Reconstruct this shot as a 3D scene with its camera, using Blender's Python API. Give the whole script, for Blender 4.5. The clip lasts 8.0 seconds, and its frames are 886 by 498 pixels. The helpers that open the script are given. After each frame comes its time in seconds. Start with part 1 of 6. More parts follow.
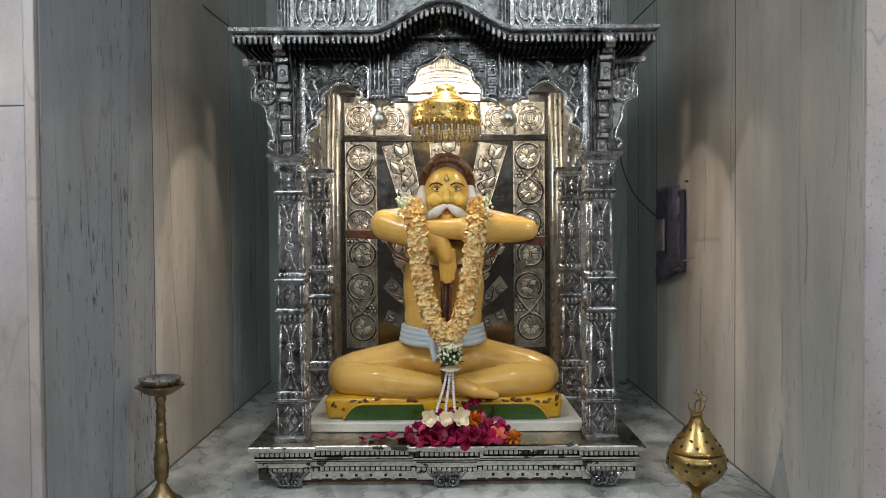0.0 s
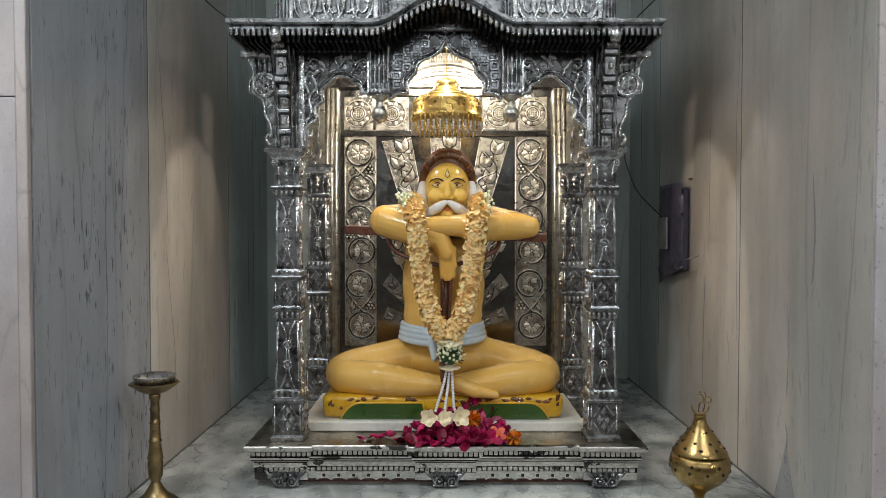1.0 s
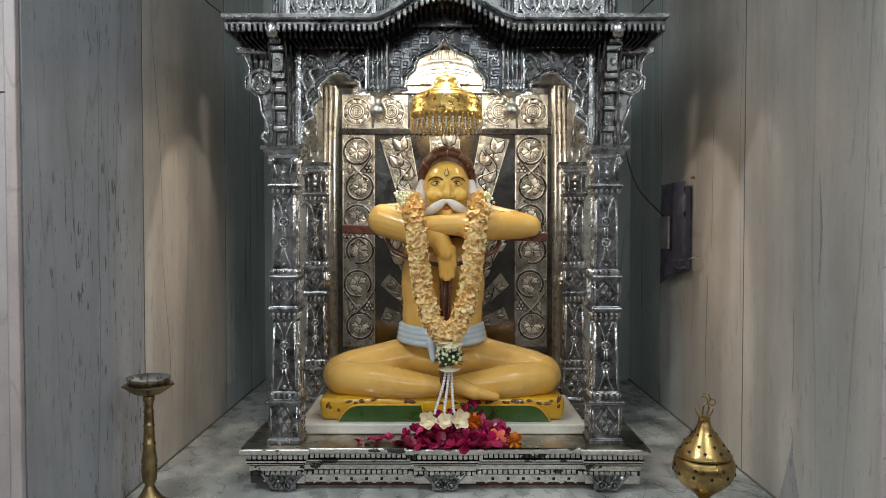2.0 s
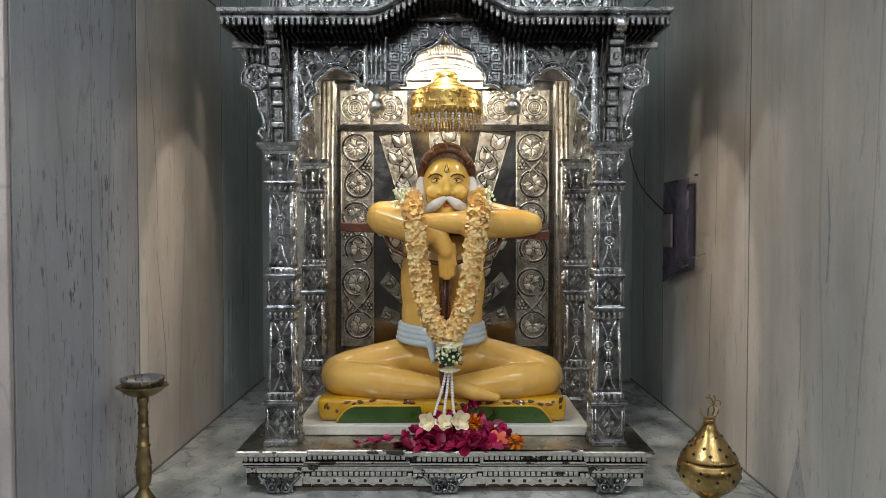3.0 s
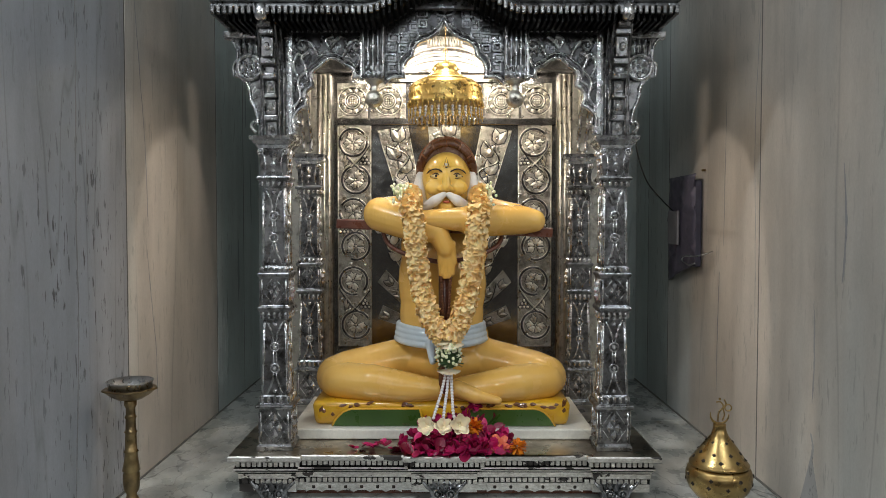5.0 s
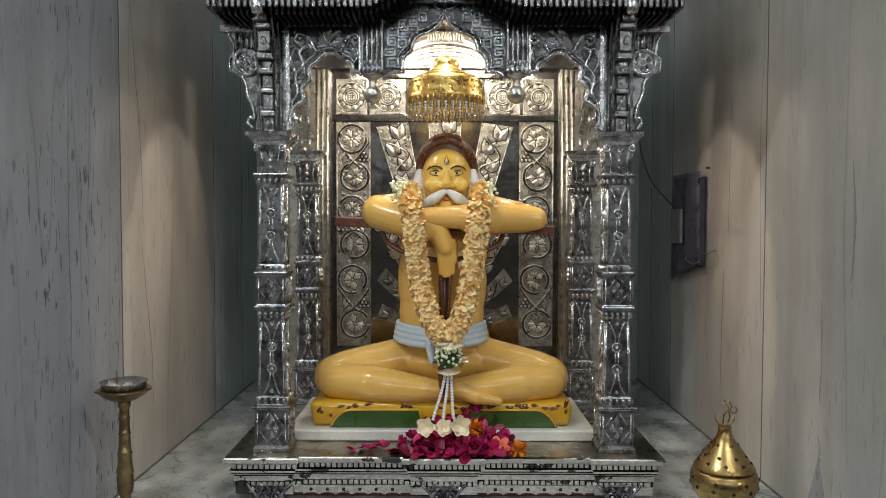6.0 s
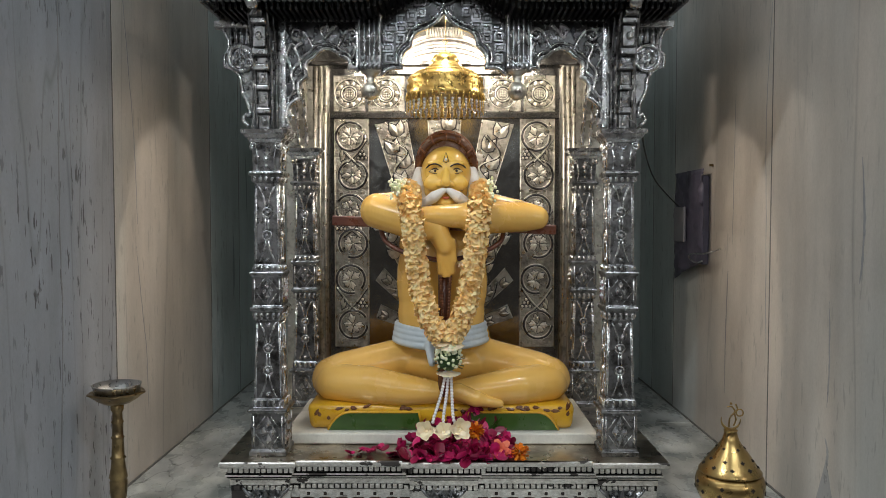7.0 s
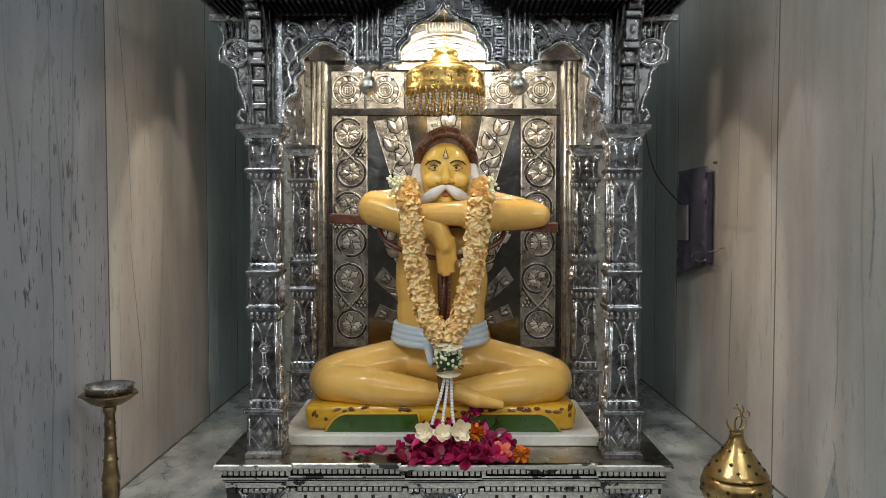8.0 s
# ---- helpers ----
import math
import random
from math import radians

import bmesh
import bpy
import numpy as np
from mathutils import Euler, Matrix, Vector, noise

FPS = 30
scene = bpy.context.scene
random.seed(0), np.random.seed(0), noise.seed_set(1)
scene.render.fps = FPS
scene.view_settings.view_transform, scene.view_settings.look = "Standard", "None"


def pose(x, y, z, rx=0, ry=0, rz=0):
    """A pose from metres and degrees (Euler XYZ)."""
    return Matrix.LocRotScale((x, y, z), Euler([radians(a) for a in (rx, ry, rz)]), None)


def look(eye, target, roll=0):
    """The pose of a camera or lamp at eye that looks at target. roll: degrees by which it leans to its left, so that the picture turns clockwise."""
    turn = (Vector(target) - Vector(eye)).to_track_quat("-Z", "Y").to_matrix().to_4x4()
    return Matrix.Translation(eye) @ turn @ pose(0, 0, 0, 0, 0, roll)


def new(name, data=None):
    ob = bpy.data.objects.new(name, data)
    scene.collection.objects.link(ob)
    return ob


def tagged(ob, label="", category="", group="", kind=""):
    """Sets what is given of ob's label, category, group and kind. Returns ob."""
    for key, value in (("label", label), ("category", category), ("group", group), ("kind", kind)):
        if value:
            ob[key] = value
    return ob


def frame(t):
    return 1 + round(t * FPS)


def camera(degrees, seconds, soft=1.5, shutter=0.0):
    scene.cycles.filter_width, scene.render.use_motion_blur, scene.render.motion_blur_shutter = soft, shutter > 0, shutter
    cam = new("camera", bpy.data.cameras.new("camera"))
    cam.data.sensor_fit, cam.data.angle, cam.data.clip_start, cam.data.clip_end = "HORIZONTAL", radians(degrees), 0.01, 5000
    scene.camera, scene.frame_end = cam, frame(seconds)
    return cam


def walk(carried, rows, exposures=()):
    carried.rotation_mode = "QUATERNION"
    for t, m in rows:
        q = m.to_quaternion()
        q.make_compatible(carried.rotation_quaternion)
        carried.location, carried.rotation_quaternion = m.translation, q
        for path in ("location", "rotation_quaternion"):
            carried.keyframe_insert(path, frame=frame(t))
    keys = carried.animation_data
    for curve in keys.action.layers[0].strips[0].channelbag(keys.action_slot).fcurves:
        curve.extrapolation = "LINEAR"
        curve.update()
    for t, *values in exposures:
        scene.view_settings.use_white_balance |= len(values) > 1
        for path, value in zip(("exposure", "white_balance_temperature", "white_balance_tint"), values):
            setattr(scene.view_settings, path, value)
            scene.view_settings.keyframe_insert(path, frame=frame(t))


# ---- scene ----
from mathutils.geometry import delaunay_2d_cdt

# camera rows: seconds, eye, target, roll
cam = camera(62.0, 8.0, 0.5)
PATH = [
    (0, (0.002, -2.032, 0.731), (-0.006, -0.032, 0.686), -0.4),
    (0.5, (-0.002, -2.014, 0.731), (-0.007, -0.015, 0.683), -0.1),
    (1, (0.0, -1.997, 0.733), (-0.007, 0.002, 0.677), 0.0),
    (1.5, (-0.001, -1.981, 0.73), (-0.006, 0.018, 0.676), 0.0),
    (3, (-0.001, -1.928, 0.73), (-0.005, 0.071, 0.669), -0.0),
    (3.5, (0.002, -1.911, 0.73), (-0.004, 0.088, 0.667), 0.0),
    (4, (0.001, -1.894, 0.73), (-0.005, 0.105, 0.666), 0.0),
    (4.5, (0.001, -1.876, 0.73), (-0.004, 0.123, 0.664), 0.0),
    (6, (0.004, -1.824, 0.73), (-0.004, 0.174, 0.655), 0.1),
    (6.5, (0.002, -1.807, 0.73), (-0.003, 0.191, 0.654), 0.1),
    (7, (0.005, -1.788, 0.733), (-0.003, 0.21, 0.652), 0.0),
    (7.5, (0.003, -1.772, 0.73), (-0.002, 0.227, 0.646), 0.1),
    (8, (0.006, -1.753, 0.726), (-0.002, 0.246, 0.646), 0.0),
]
walk(cam, [(t, look(eye, target, roll)) for t, eye, target, roll in PATH])

# ---- world, lamps, exposure ----
FLOOR = 0.03        # top of the marble ledge
world = bpy.data.worlds.new("world")
scene.world = world
world.use_nodes = True
world.node_tree.nodes["Background"].inputs[0].default_value = (0.6, 0.7, 0.8, 1)
world.node_tree.nodes["Background"].inputs[1].default_value = 0.05
scene.view_settings.exposure = 0.0


def area_lamp(name, m, size_x, size_y, watts, colour):
    data = bpy.data.lights.new(name, "AREA")
    data.shape, data.size, data.size_y, data.energy, data.color = "RECTANGLE", size_x, size_y, watts, colour
    ob = new(name, data)
    ob.matrix_basis = m
    return ob


def point_lamp(name, place, radius, watts, colour):
    data = bpy.data.lights.new(name, "POINT")
    data.shadow_soft_size, data.energy, data.color = radius, watts, colour
    ob = new(name, data)
    ob.location = place
    return ob


# two fluorescent tubes on the hall's ceiling, behind and above the camera
COOL, WARM, CREAM = (0.88, 0.96, 0.99), (1.0, 0.88, 0.74), (1.0, 0.93, 0.85)
HALL_Z = 2.55
TUBES = ((-1.15, -1.25, 33), (1.05, -1.7, 18))
for lx, ly, watts in TUBES:
    area_lamp("tube_and_fill_light", look((lx, ly, HALL_Z - 0.07), (lx, ly, 0)), 1.15, 0.06, watts, COOL)
# added fill: one more on each side wall, two high on the far wall
FILL_TUBES = ((-2.55, -3.0, 1.55, 23), (2.55, -3.0, 1.55, 19), (-0.8, -5.13, 2.3, 13), (0.8, -5.13, 2.3, 13))
for lx, ly, lz, watts in FILL_TUBES:
    far = abs(lx) < 2
    area_lamp("tube_and_fill_light", look((lx, ly, lz) if far else (lx * 0.97, ly, lz), (lx, 0, 0.9) if far else (0, ly + 1.2, lz - 0.3)), 1.15, 0.06, watts, COOL if far else CREAM)
# the shrine's own lamp first, behind the top of the front arch
BULBS_AND_FILLS = ((0.0, 0.105, 1.306), (-0.3, 0.24, 1.235), (0.3, 0.24, 1.235), (-0.111, 0.42, 1.247), (0.111, 0.42, 1.247))
# the other four are fill lamps added to brighten its sides and back
for place, watts in zip(BULBS_AND_FILLS, (8.0, 1.0, 1.0, 2.0, 2.0)):
    point_lamp("shrine_bulb_and_fill", place, 0.02, watts, WARM)


# ---- materials ----
def material(name, colour, rough=0.5, metal=0.0, coat=0.0):
    m = bpy.data.materials.new(name)
    m.use_nodes = True
    b = m.node_tree.nodes["Principled BSDF"]
    b.inputs["Base Color"].default_value = (*colour, 1)
    b.inputs["Roughness"].default_value = rough
    b.inputs["Metallic"].default_value = metal
    b.inputs["Coat Weight"].default_value = coat
    b.inputs["Coat Roughness"].default_value = 0.06
    return m, m.node_tree, b


def node(tree, kind, **values):
    n = tree.nodes.new(kind)
    for key, value in values.items():
        n.inputs[key].default_value = value
    return n


def coords(tree, scale=(1, 1, 1), world_space=False):
    mp = tree.nodes.new("ShaderNodeMapping")
    mp.inputs["Scale"].default_value = scale
    if world_space:
        src = tree.nodes.new("ShaderNodeNewGeometry").outputs["Position"]
    else:
        src = tree.nodes.new("ShaderNodeTexCoord").outputs["Object"]
    tree.links.new(src, mp.inputs["Vector"])
    return mp.outputs["Vector"]


def noise_of(tree, vec, scale, detail=4.0, rough=0.55):
    n = node(tree, "ShaderNodeTexNoise", Scale=scale, Detail=detail, Roughness=rough)
    tree.links.new(vec, n.inputs["Vector"])
    return n.outputs["Fac"]


def ramp(tree, fac, stops):
    r = tree.nodes.new("ShaderNodeValToRGB")
    el = r.color_ramp.elements
    while len(el) < len(stops):
        el.new(0.5)
    for e, (p, c) in zip(el, stops):
        e.position, e.color = p, (*c, 1) if len(c) == 3 else c
    tree.links.new(fac, r.inputs["Fac"])
    return r.outputs["Color"]


def grey(v):
    return (v, v, v)


def mix(tree, fac, a, b, mode="MIX"):
    n = tree.nodes.new("ShaderNodeMix")
    n.data_type, n.blend_type = "RGBA", mode
    for sock, v in ((n.inputs[0], fac), (n.inputs[6], a), (n.inputs[7], b)):
        if isinstance(v, (int, float)):
            sock.default_value = v
        elif isinstance(v, tuple):
            sock.default_value = (*v, 1)
        else:
            tree.links.new(v, sock)
    return n.outputs[2]


def bump(tree, bsdf, height, strength, distance):
    n = node(tree, "ShaderNodeBump", Strength=strength, Distance=distance)
    tree.links.new(height, n.inputs["Height"])
    tree.links.new(n.outputs["Normal"], bsdf.inputs["Normal"])


def silver(name, tone, tarnish, rough=(0.1, 0.32), relief=0.3, grain=260.0, edge=(0.47, 0.70), depth=0.003):
    """Beaten silver sheet: dull spots of tarnish, dents and fine hammering."""
    m, t, b = material(name, tone, 0.3, 1.0)
    v = coords(t, world_space=True)
    spots = ramp(t, noise_of(t, v, 38, 4, 0.6), [(edge[0], grey(0)), (edge[1], grey(1))])
    t.links.new(mix(t, spots, tone, tarnish), b.inputs["Base Color"])
    t.links.new(ramp(t, noise_of(t, v, 55, 5), [(0.3, grey(rough[0])), (0.7, grey(rough[1]))]), b.inputs["Roughness"])
    fine, dents = noise_of(t, v, grain, 3), noise_of(t, v, grain * 0.22, 2)
    both = mix(t, 0.6, fine, dents)
    bump(t, b, both, relief, depth)
    return m


def marble(name, base, vein, stretch, random_tone=True, speck=0.5, rough=0.28, tint=(0.97, 0.92, 0.86), lines=0.45):
    """Polished marble with long veins along the stretched axis and short dark dashes."""
    m, t, b = material(name, base, rough)
    v = coords(t, stretch, world_space=True)
    if random_tone:
        info = t.nodes.new("ShaderNodeObjectInfo")
        off = node(t, "ShaderNodeMath")
        off.operation = "MULTIPLY"
        off.inputs[1].default_value = 37.0
        t.links.new(info.outputs["Random"], off.inputs[0])
        add = t.nodes.new("ShaderNodeVectorMath")
        t.links.new(v, add.inputs[0])
        t.links.new(off.outputs[0], add.inputs[1])
        v = add.outputs[0]
    flat = coords(t, (1, 1, 0.6), world_space=True)
    cloud = ramp(t, noise_of(t, v, 1.7, 5, 0.6), [(0.34, vein), (0.6, base)])
    band = ramp(t, noise_of(t, v, 7, 3, 0.5), [(0.3, grey(0.89)), (0.62, grey(1))])
    col = mix(t, 1.0, cloud, band, "MULTIPLY")
    blotch = ramp(t, noise_of(t, flat, 3.2, 5, 0.6), [(0.32, grey(0.80)), (0.62, grey(1.05))])
    col = mix(t, 1.0, col, blotch, "MULTIPLY")
    warm = ramp(t, noise_of(t, v, 1.1, 3), [(0.40, grey(1)), (0.54, tint)])
    col = mix(t, 0.9, col, warm, "MULTIPLY")
    dark = tuple(c * 0.34 for c in vein)
    # a few long thin veins, broken here and there
    streak = ramp(t, noise_of(t, v, 1.5, 3, 0.45), [(0.49, grey(0)), (0.496, grey(lines)), (0.503, grey(0))])
    gaps = ramp(t, noise_of(t, flat, 2.1, 3), [(0.40, grey(0.12)), (0.58, grey(1))])
    col = mix(t, mix(t, 1.0, streak, gaps, "MULTIPLY"), col, dark)
    # short dashes in clusters
    short = coords(t, (stretch[0], stretch[1], stretch[2] * 2.2), world_space=True)
    dash = ramp(t, noise_of(t, short, 40, 3, 0.6), [(0.345, grey(1)), (0.395, grey(0))])
    swarm = ramp(t, noise_of(t, flat, 3.0, 2), [(0.38, grey(0.25)), (0.55, grey(1))])
    grain = ramp(t, noise_of(t, flat, 170, 5, 0.75), [(0.3, grey(0.88)), (0.7, grey(1))])
    col = mix(t, 1.0, col, grain, "MULTIPLY")
    n = node(t, "ShaderNodeMath")
    n.operation = "MULTIPLY"
    n.inputs[1].default_value = speck
    t.links.new(mix(t, 1.0, dash, swarm, "MULTIPLY"), n.inputs[0])
    col = mix(t, n.outputs[0], col, dark)
    t.links.new(col, b.inputs["Base Color"])
    t.links.new(ramp(t, noise_of(t, v, 7, 4), [(0.3, grey(rough)), (0.7, grey(rough + 0.2))]), b.inputs["Roughness"])
    return m


def plain(name, colour, second, scale=30.0, rough=0.5, metal=0.0, coat=0.0, relief=0.15, grain=300.0, spread=(0.35, 0.65)):
    """A surface of two near colours with fine relief."""
    m, t, b = material(name, colour, rough, metal, coat)
    v = coords(t, world_space=True)
    t.links.new(ramp(t, noise_of(t, v, scale, 5), [(spread[0], colour), (spread[1], second)]), b.inputs["Base Color"])
    t.links.new(ramp(t, noise_of(t, v, scale * 2.3, 4), [(0.3, grey(max(rough - 0.08, 0.02))), (0.7, grey(rough + 0.1))]), b.inputs["Roughness"])
    bump(t, b, noise_of(t, v, grain, 3), relief, 0.001)
    return m


def petal(name, colour, second, rough=0.6):
    """Petals: each island takes its own shade."""
    m, t, b = material(name, colour, rough)
    geo = t.nodes.new("ShaderNodeNewGeometry")
    t.links.new(ramp(t, geo.outputs["Random Per Island"], [(0.0, colour), (1.0, second)]), b.inputs["Base Color"])
    b.inputs["Subsurface Weight"].default_value = 0.15
    b.inputs["Subsurface Radius"].default_value = (0.01, 0.006, 0.003)
    return m


SILVER = silver("embossed_silver", (0.62, 0.63, 0.65), (0.24, 0.24, 0.25), (0.18, 0.34), 0.4, 110.0, (0.46, 0.70))
SILVER_MID = silver("oxidised_silver", (0.32, 0.325, 0.34), (0.085, 0.085, 0.085), (0.22, 0.38), 0.5, 110.0, (0.42, 0.68))
SILVER_DARK = silver("blackened_silver", (0.10, 0.10, 0.105), (0.035, 0.035, 0.035), (0.22, 0.4), 0.35, 110.0)
SILVER_BLACK = silver("near_black_silver", (0.03, 0.03, 0.03), (0.012, 0.012, 0.012), (0.3, 0.5))
SILVER_COVE = silver("matt_silver_sheet", (0.50, 0.48, 0.44), (0.32, 0.30, 0.27), (0.4, 0.55), 0.15)
SILVER_BACK = silver("relief_silver", (0.66, 0.64, 0.58), (0.30, 0.285, 0.25), (0.24, 0.42), 0.45, 420.0)
SILVER_GROUND = silver("stippled_silver_ground", (0.36, 0.35, 0.315), (0.17, 0.16, 0.145), (0.22, 0.42), 1.0, 210.0, (0.47, 0.70), 0.008)
SILVER_RAY = silver("dull_ray_silver", (0.30, 0.29, 0.27), (0.16, 0.155, 0.14), (0.3, 0.5), 0.9, 210.0, (0.47, 0.70), 0.006)
SILVER_SMOOTH = silver("smooth_silver_sheet", (0.29, 0.285, 0.275), (0.235, 0.23, 0.22), (0.1, 0.24), 0.2, 60.0, (0.4, 0.7), 0.004)
WALL_MARBLE = marble("veined_wall_marble", (0.68, 0.69, 0.67), (0.48, 0.495, 0.485), (1.7, 1.7, 0.14), True, 0.35, 0.3, (1.02, 0.91, 0.84))
GREY_MARBLE = marble("dashed_grey_marble", (0.57, 0.58, 0.615), (0.40, 0.41, 0.45), (2.2, 2.2, 0.2), True, 1.0, 0.28, (0.9, 0.96, 1.02))
# the green-grey cast of the niche's shaded depth is put into this colour
DEEP_MARBLE = marble("shade_tinted_marble", (0.64, 0.69, 0.68), (0.46, 0.51, 0.50), (1.7, 1.7, 0.16), True, 0.5, 0.26, (0.93, 1.0, 0.99))
VEIN_MARBLE = marble("vein_marble", (0.42, 0.43, 0.44), (0.30, 0.31, 0.325), (2, 2, 0.5), False, 0.5, 0.3, (0.95, 0.95, 0.97))
FRONT_MARBLE = marble("front_wall_marble", (0.66, 0.62, 0.65), (0.54, 0.51, 0.54), (3, 3, 1.0), True, 0.5)
HALL_STONE = marble("dark_hall_stone", (0.22, 0.21, 0.20), (0.14, 0.13, 0.12), (1, 1, 1), False, 0.3)
FLOOR_MARBLE = marble("white_floor_marble", (0.68, 0.69, 0.68), (0.20, 0.22, 0.22), (3.4, 2.0, 1), False, 0.3, 0.2, (0.97, 0.98, 0.95), 0.9)
SLAB_MARBLE = marble("cream_marble_slab", (0.88, 0.87, 0.80), (0.78, 0.77, 0.71), (2, 2, 2), False, 0.1, 0.3)
JOINT = plain("marble_joint", (0.13, 0.13, 0.12), (0.2, 0.19, 0.18), rough=0.8)
EYE_PAINT = plain("pale_yellow_enamel", (0.72, 0.55, 0.25), (0.66, 0.48, 0.2), 60, 0.3, 0, 0.5)
PLASTER = plain("ceiling_plaster", (0.72, 0.72, 0.70), (0.66, 0.66, 0.64), 8, 0.8)
BRASS = plain("polished_brass", (0.50, 0.36, 0.15), (0.30, 0.20, 0.08), 18, 0.3, 1.0, 0, 0.1)
BRASS_OLD = plain("dull_brass", (0.40, 0.29, 0.14), (0.22, 0.16, 0.09), 30, 0.34, 1.0, 0, 0.2)
STEEL = plain("dull_steel", (0.66, 0.66, 0.67), (0.45, 0.45, 0.45), 40, 0.3, 1.0)
GOLD = plain("gilt_sheet", (0.88, 0.65, 0.25), (0.74, 0.50, 0.15), 30, 0.3, 1.0, 0, 0.2, 220)
SKIN = plain("ochre_enamel", (0.81, 0.50, 0.135), (0.75, 0.42, 0.09), 6, 0.21, 0, 0.8, 0.03)
FACE = plain("yellow_enamel", (0.90, 0.57, 0.12), (0.84, 0.51, 0.09), 9, 0.3, 0, 0.7, 0.03)
WHITE_PAINT = plain("white_enamel", (0.80, 0.78, 0.76), (0.72, 0.69, 0.66), 40, 0.35, 0, 0.4, 0.3, 120)
BROWN_PAINT = plain("dark_brown_enamel", (0.09, 0.03, 0.012), (0.16, 0.06, 0.02), 25, 0.28, 0, 0.6)
LINE_PAINT = plain("black_brown_paint", (0.03, 0.018, 0.012), (0.05, 0.03, 0.02), 40, 0.4)
CLOTH_PAINT = plain("pale_blue_enamel", (0.60, 0.67, 0.72), (0.50, 0.58, 0.64), 20, 0.4, 0, 0.4)
RED_PAINT = plain("red_enamel", (0.45, 0.08, 0.05), (0.5, 0.12, 0.06), 20, 0.4)
WOOD = plain("varnished_brown_wood", (0.10, 0.03, 0.018), (0.16, 0.055, 0.03), 14, 0.3, 0, 0.4)
YELLOW_PAINT = plain("yellow_seat_enamel", (0.72, 0.42, 0.02), (0.58, 0.30, 0.015), 20, 0.32, 0, 0.5)
GREEN_PAINT = plain("green_seat_enamel", (0.03, 0.075, 0.012), (0.04, 0.095, 0.016), 20, 0.32, 0, 0.5)
PETAL_CREAM = petal("cream_garland_petal", (0.92, 0.60, 0.22), (0.97, 0.78, 0.44))
PETAL_RED = petal("rose_petal_red", (0.10, 0.002, 0.010), (0.62, 0.015, 0.15), 0.38)
PETAL_WHITE = petal("white_rose_petal", (0.80, 0.68, 0.46), (0.88, 0.78, 0.58))
PETAL_ORANGE = petal("marigold_petal", (0.72, 0.17, 0.008), (0.80, 0.30, 0.015))
PETAL_CORAL = petal("coral_rose_petal", (0.72, 0.13, 0.07), (0.80, 0.22, 0.12))
BUD = petal("white_bud", (0.66, 0.70, 0.42), (0.88, 0.86, 0.70))
HAT_BAND = plain("lighter_brown_enamel", (0.30, 0.11, 0.04), (0.2, 0.07, 0.025), 40, 0.3, 0, 0.6)
LEAF = petal("dark_leaf", (0.02, 0.05, 0.015), (0.04, 0.09, 0.025))
PEARL = plain("pearl_bead", (0.80, 0.79, 0.80), (0.74, 0.72, 0.74), 60, 0.2, 0, 0.5)
BEAD = plain("brown_seed_bead", (0.12, 0.04, 0.02), (0.2, 0.08, 0.03), 60, 0.5)
PLASTIC_DARK = plain("dusty_grey_plastic", (0.115, 0.105, 0.15), (0.055, 0.052, 0.085), 12, 0.4)
PLASTIC_PALE = plain("pale_grey_plastic", (0.22, 0.215, 0.235), (0.17, 0.165, 0.185), 12, 0.4)
CABLE = plain("black_cable", (0.02, 0.02, 0.02), (0.04, 0.04, 0.04), 60, 0.5)
HOLE = plain("dark_opening", (0.015, 0.012, 0.01), (0.03, 0.02, 0.015), 60, 0.9)


def base_silver():
    """Worn silver over a dark wooden core: the sheet is missing in patches."""
    m, t, b = material("worn_base_silver", (0.8, 0.79, 0.76), 0.3, 1.0)
    v = coords(t, (1, 1, 2.0), world_space=True)
    gone = ramp(t, noise_of(t, v, 11, 5, 0.6), [(0.60, grey(0)), (0.615, grey(1))])
    dull = ramp(t, noise_of(t, v, 70, 6, 0.75), [(0.35, (0.84, 0.83, 0.80)), (0.7, (0.42, 0.40, 0.37))])
    t.links.new(mix(t, gone, dull, (0.035, 0.03, 0.028)), b.inputs["Base Color"])
    t.links.new(mix(t, gone, (0.46, 0.46, 0.46), (0.6, 0.6, 0.6)), b.inputs["Roughness"])
    inv = node(t, "ShaderNodeMath")
    inv.operation = "SUBTRACT"
    inv.inputs[0].default_value = 1.0
    t.links.new(gone, inv.inputs[1])
    t.links.new(inv.outputs[0], b.inputs["Metallic"])
    bump(t, b, noise_of(t, v, 200, 3), 0.3, 0.002)
    return m


BASE_SILVER = base_silver()
BASE_TOP = plain("tarnished_base_sheet", (0.56, 0.49, 0.39), (0.17, 0.135, 0.10), 9, 0.3, 1.0, 0, 0.3, 160, (0.4, 0.62))
tube_glow = bpy.data.materials.new("tube_glow")
tube_glow.use_nodes = True
tube_glow.node_tree.nodes["Principled BSDF"].inputs["Emission Color"].default_value = (*COOL, 1)
tube_glow.node_tree.nodes["Principled BSDF"].inputs["Emission Strength"].default_value = 6.0
bulb_glow = bpy.data.materials.new("bulb_glow")
bulb_glow.use_nodes = True
bulb_glow.node_tree.nodes["Principled BSDF"].inputs["Emission Color"].default_value = (*WARM, 1)
bulb_glow.node_tree.nodes["Principled BSDF"].inputs["Emission Strength"].default_value = 12.0


# ---- mesh helpers ----
def mesh_of(name, bm, mats, smooth=None):
    bmesh.ops.recalc_face_normals(bm, faces=bm.faces)
    me = bpy.data.meshes.new(name)
    if smooth is not None:
        for f in bm.faces:
            f.smooth = smooth
    bm.to_mesh(me)
    bm.free()
    for m in mats if isinstance(mats, (list, tuple)) else [mats]:
        me.materials.append(m)
    return me


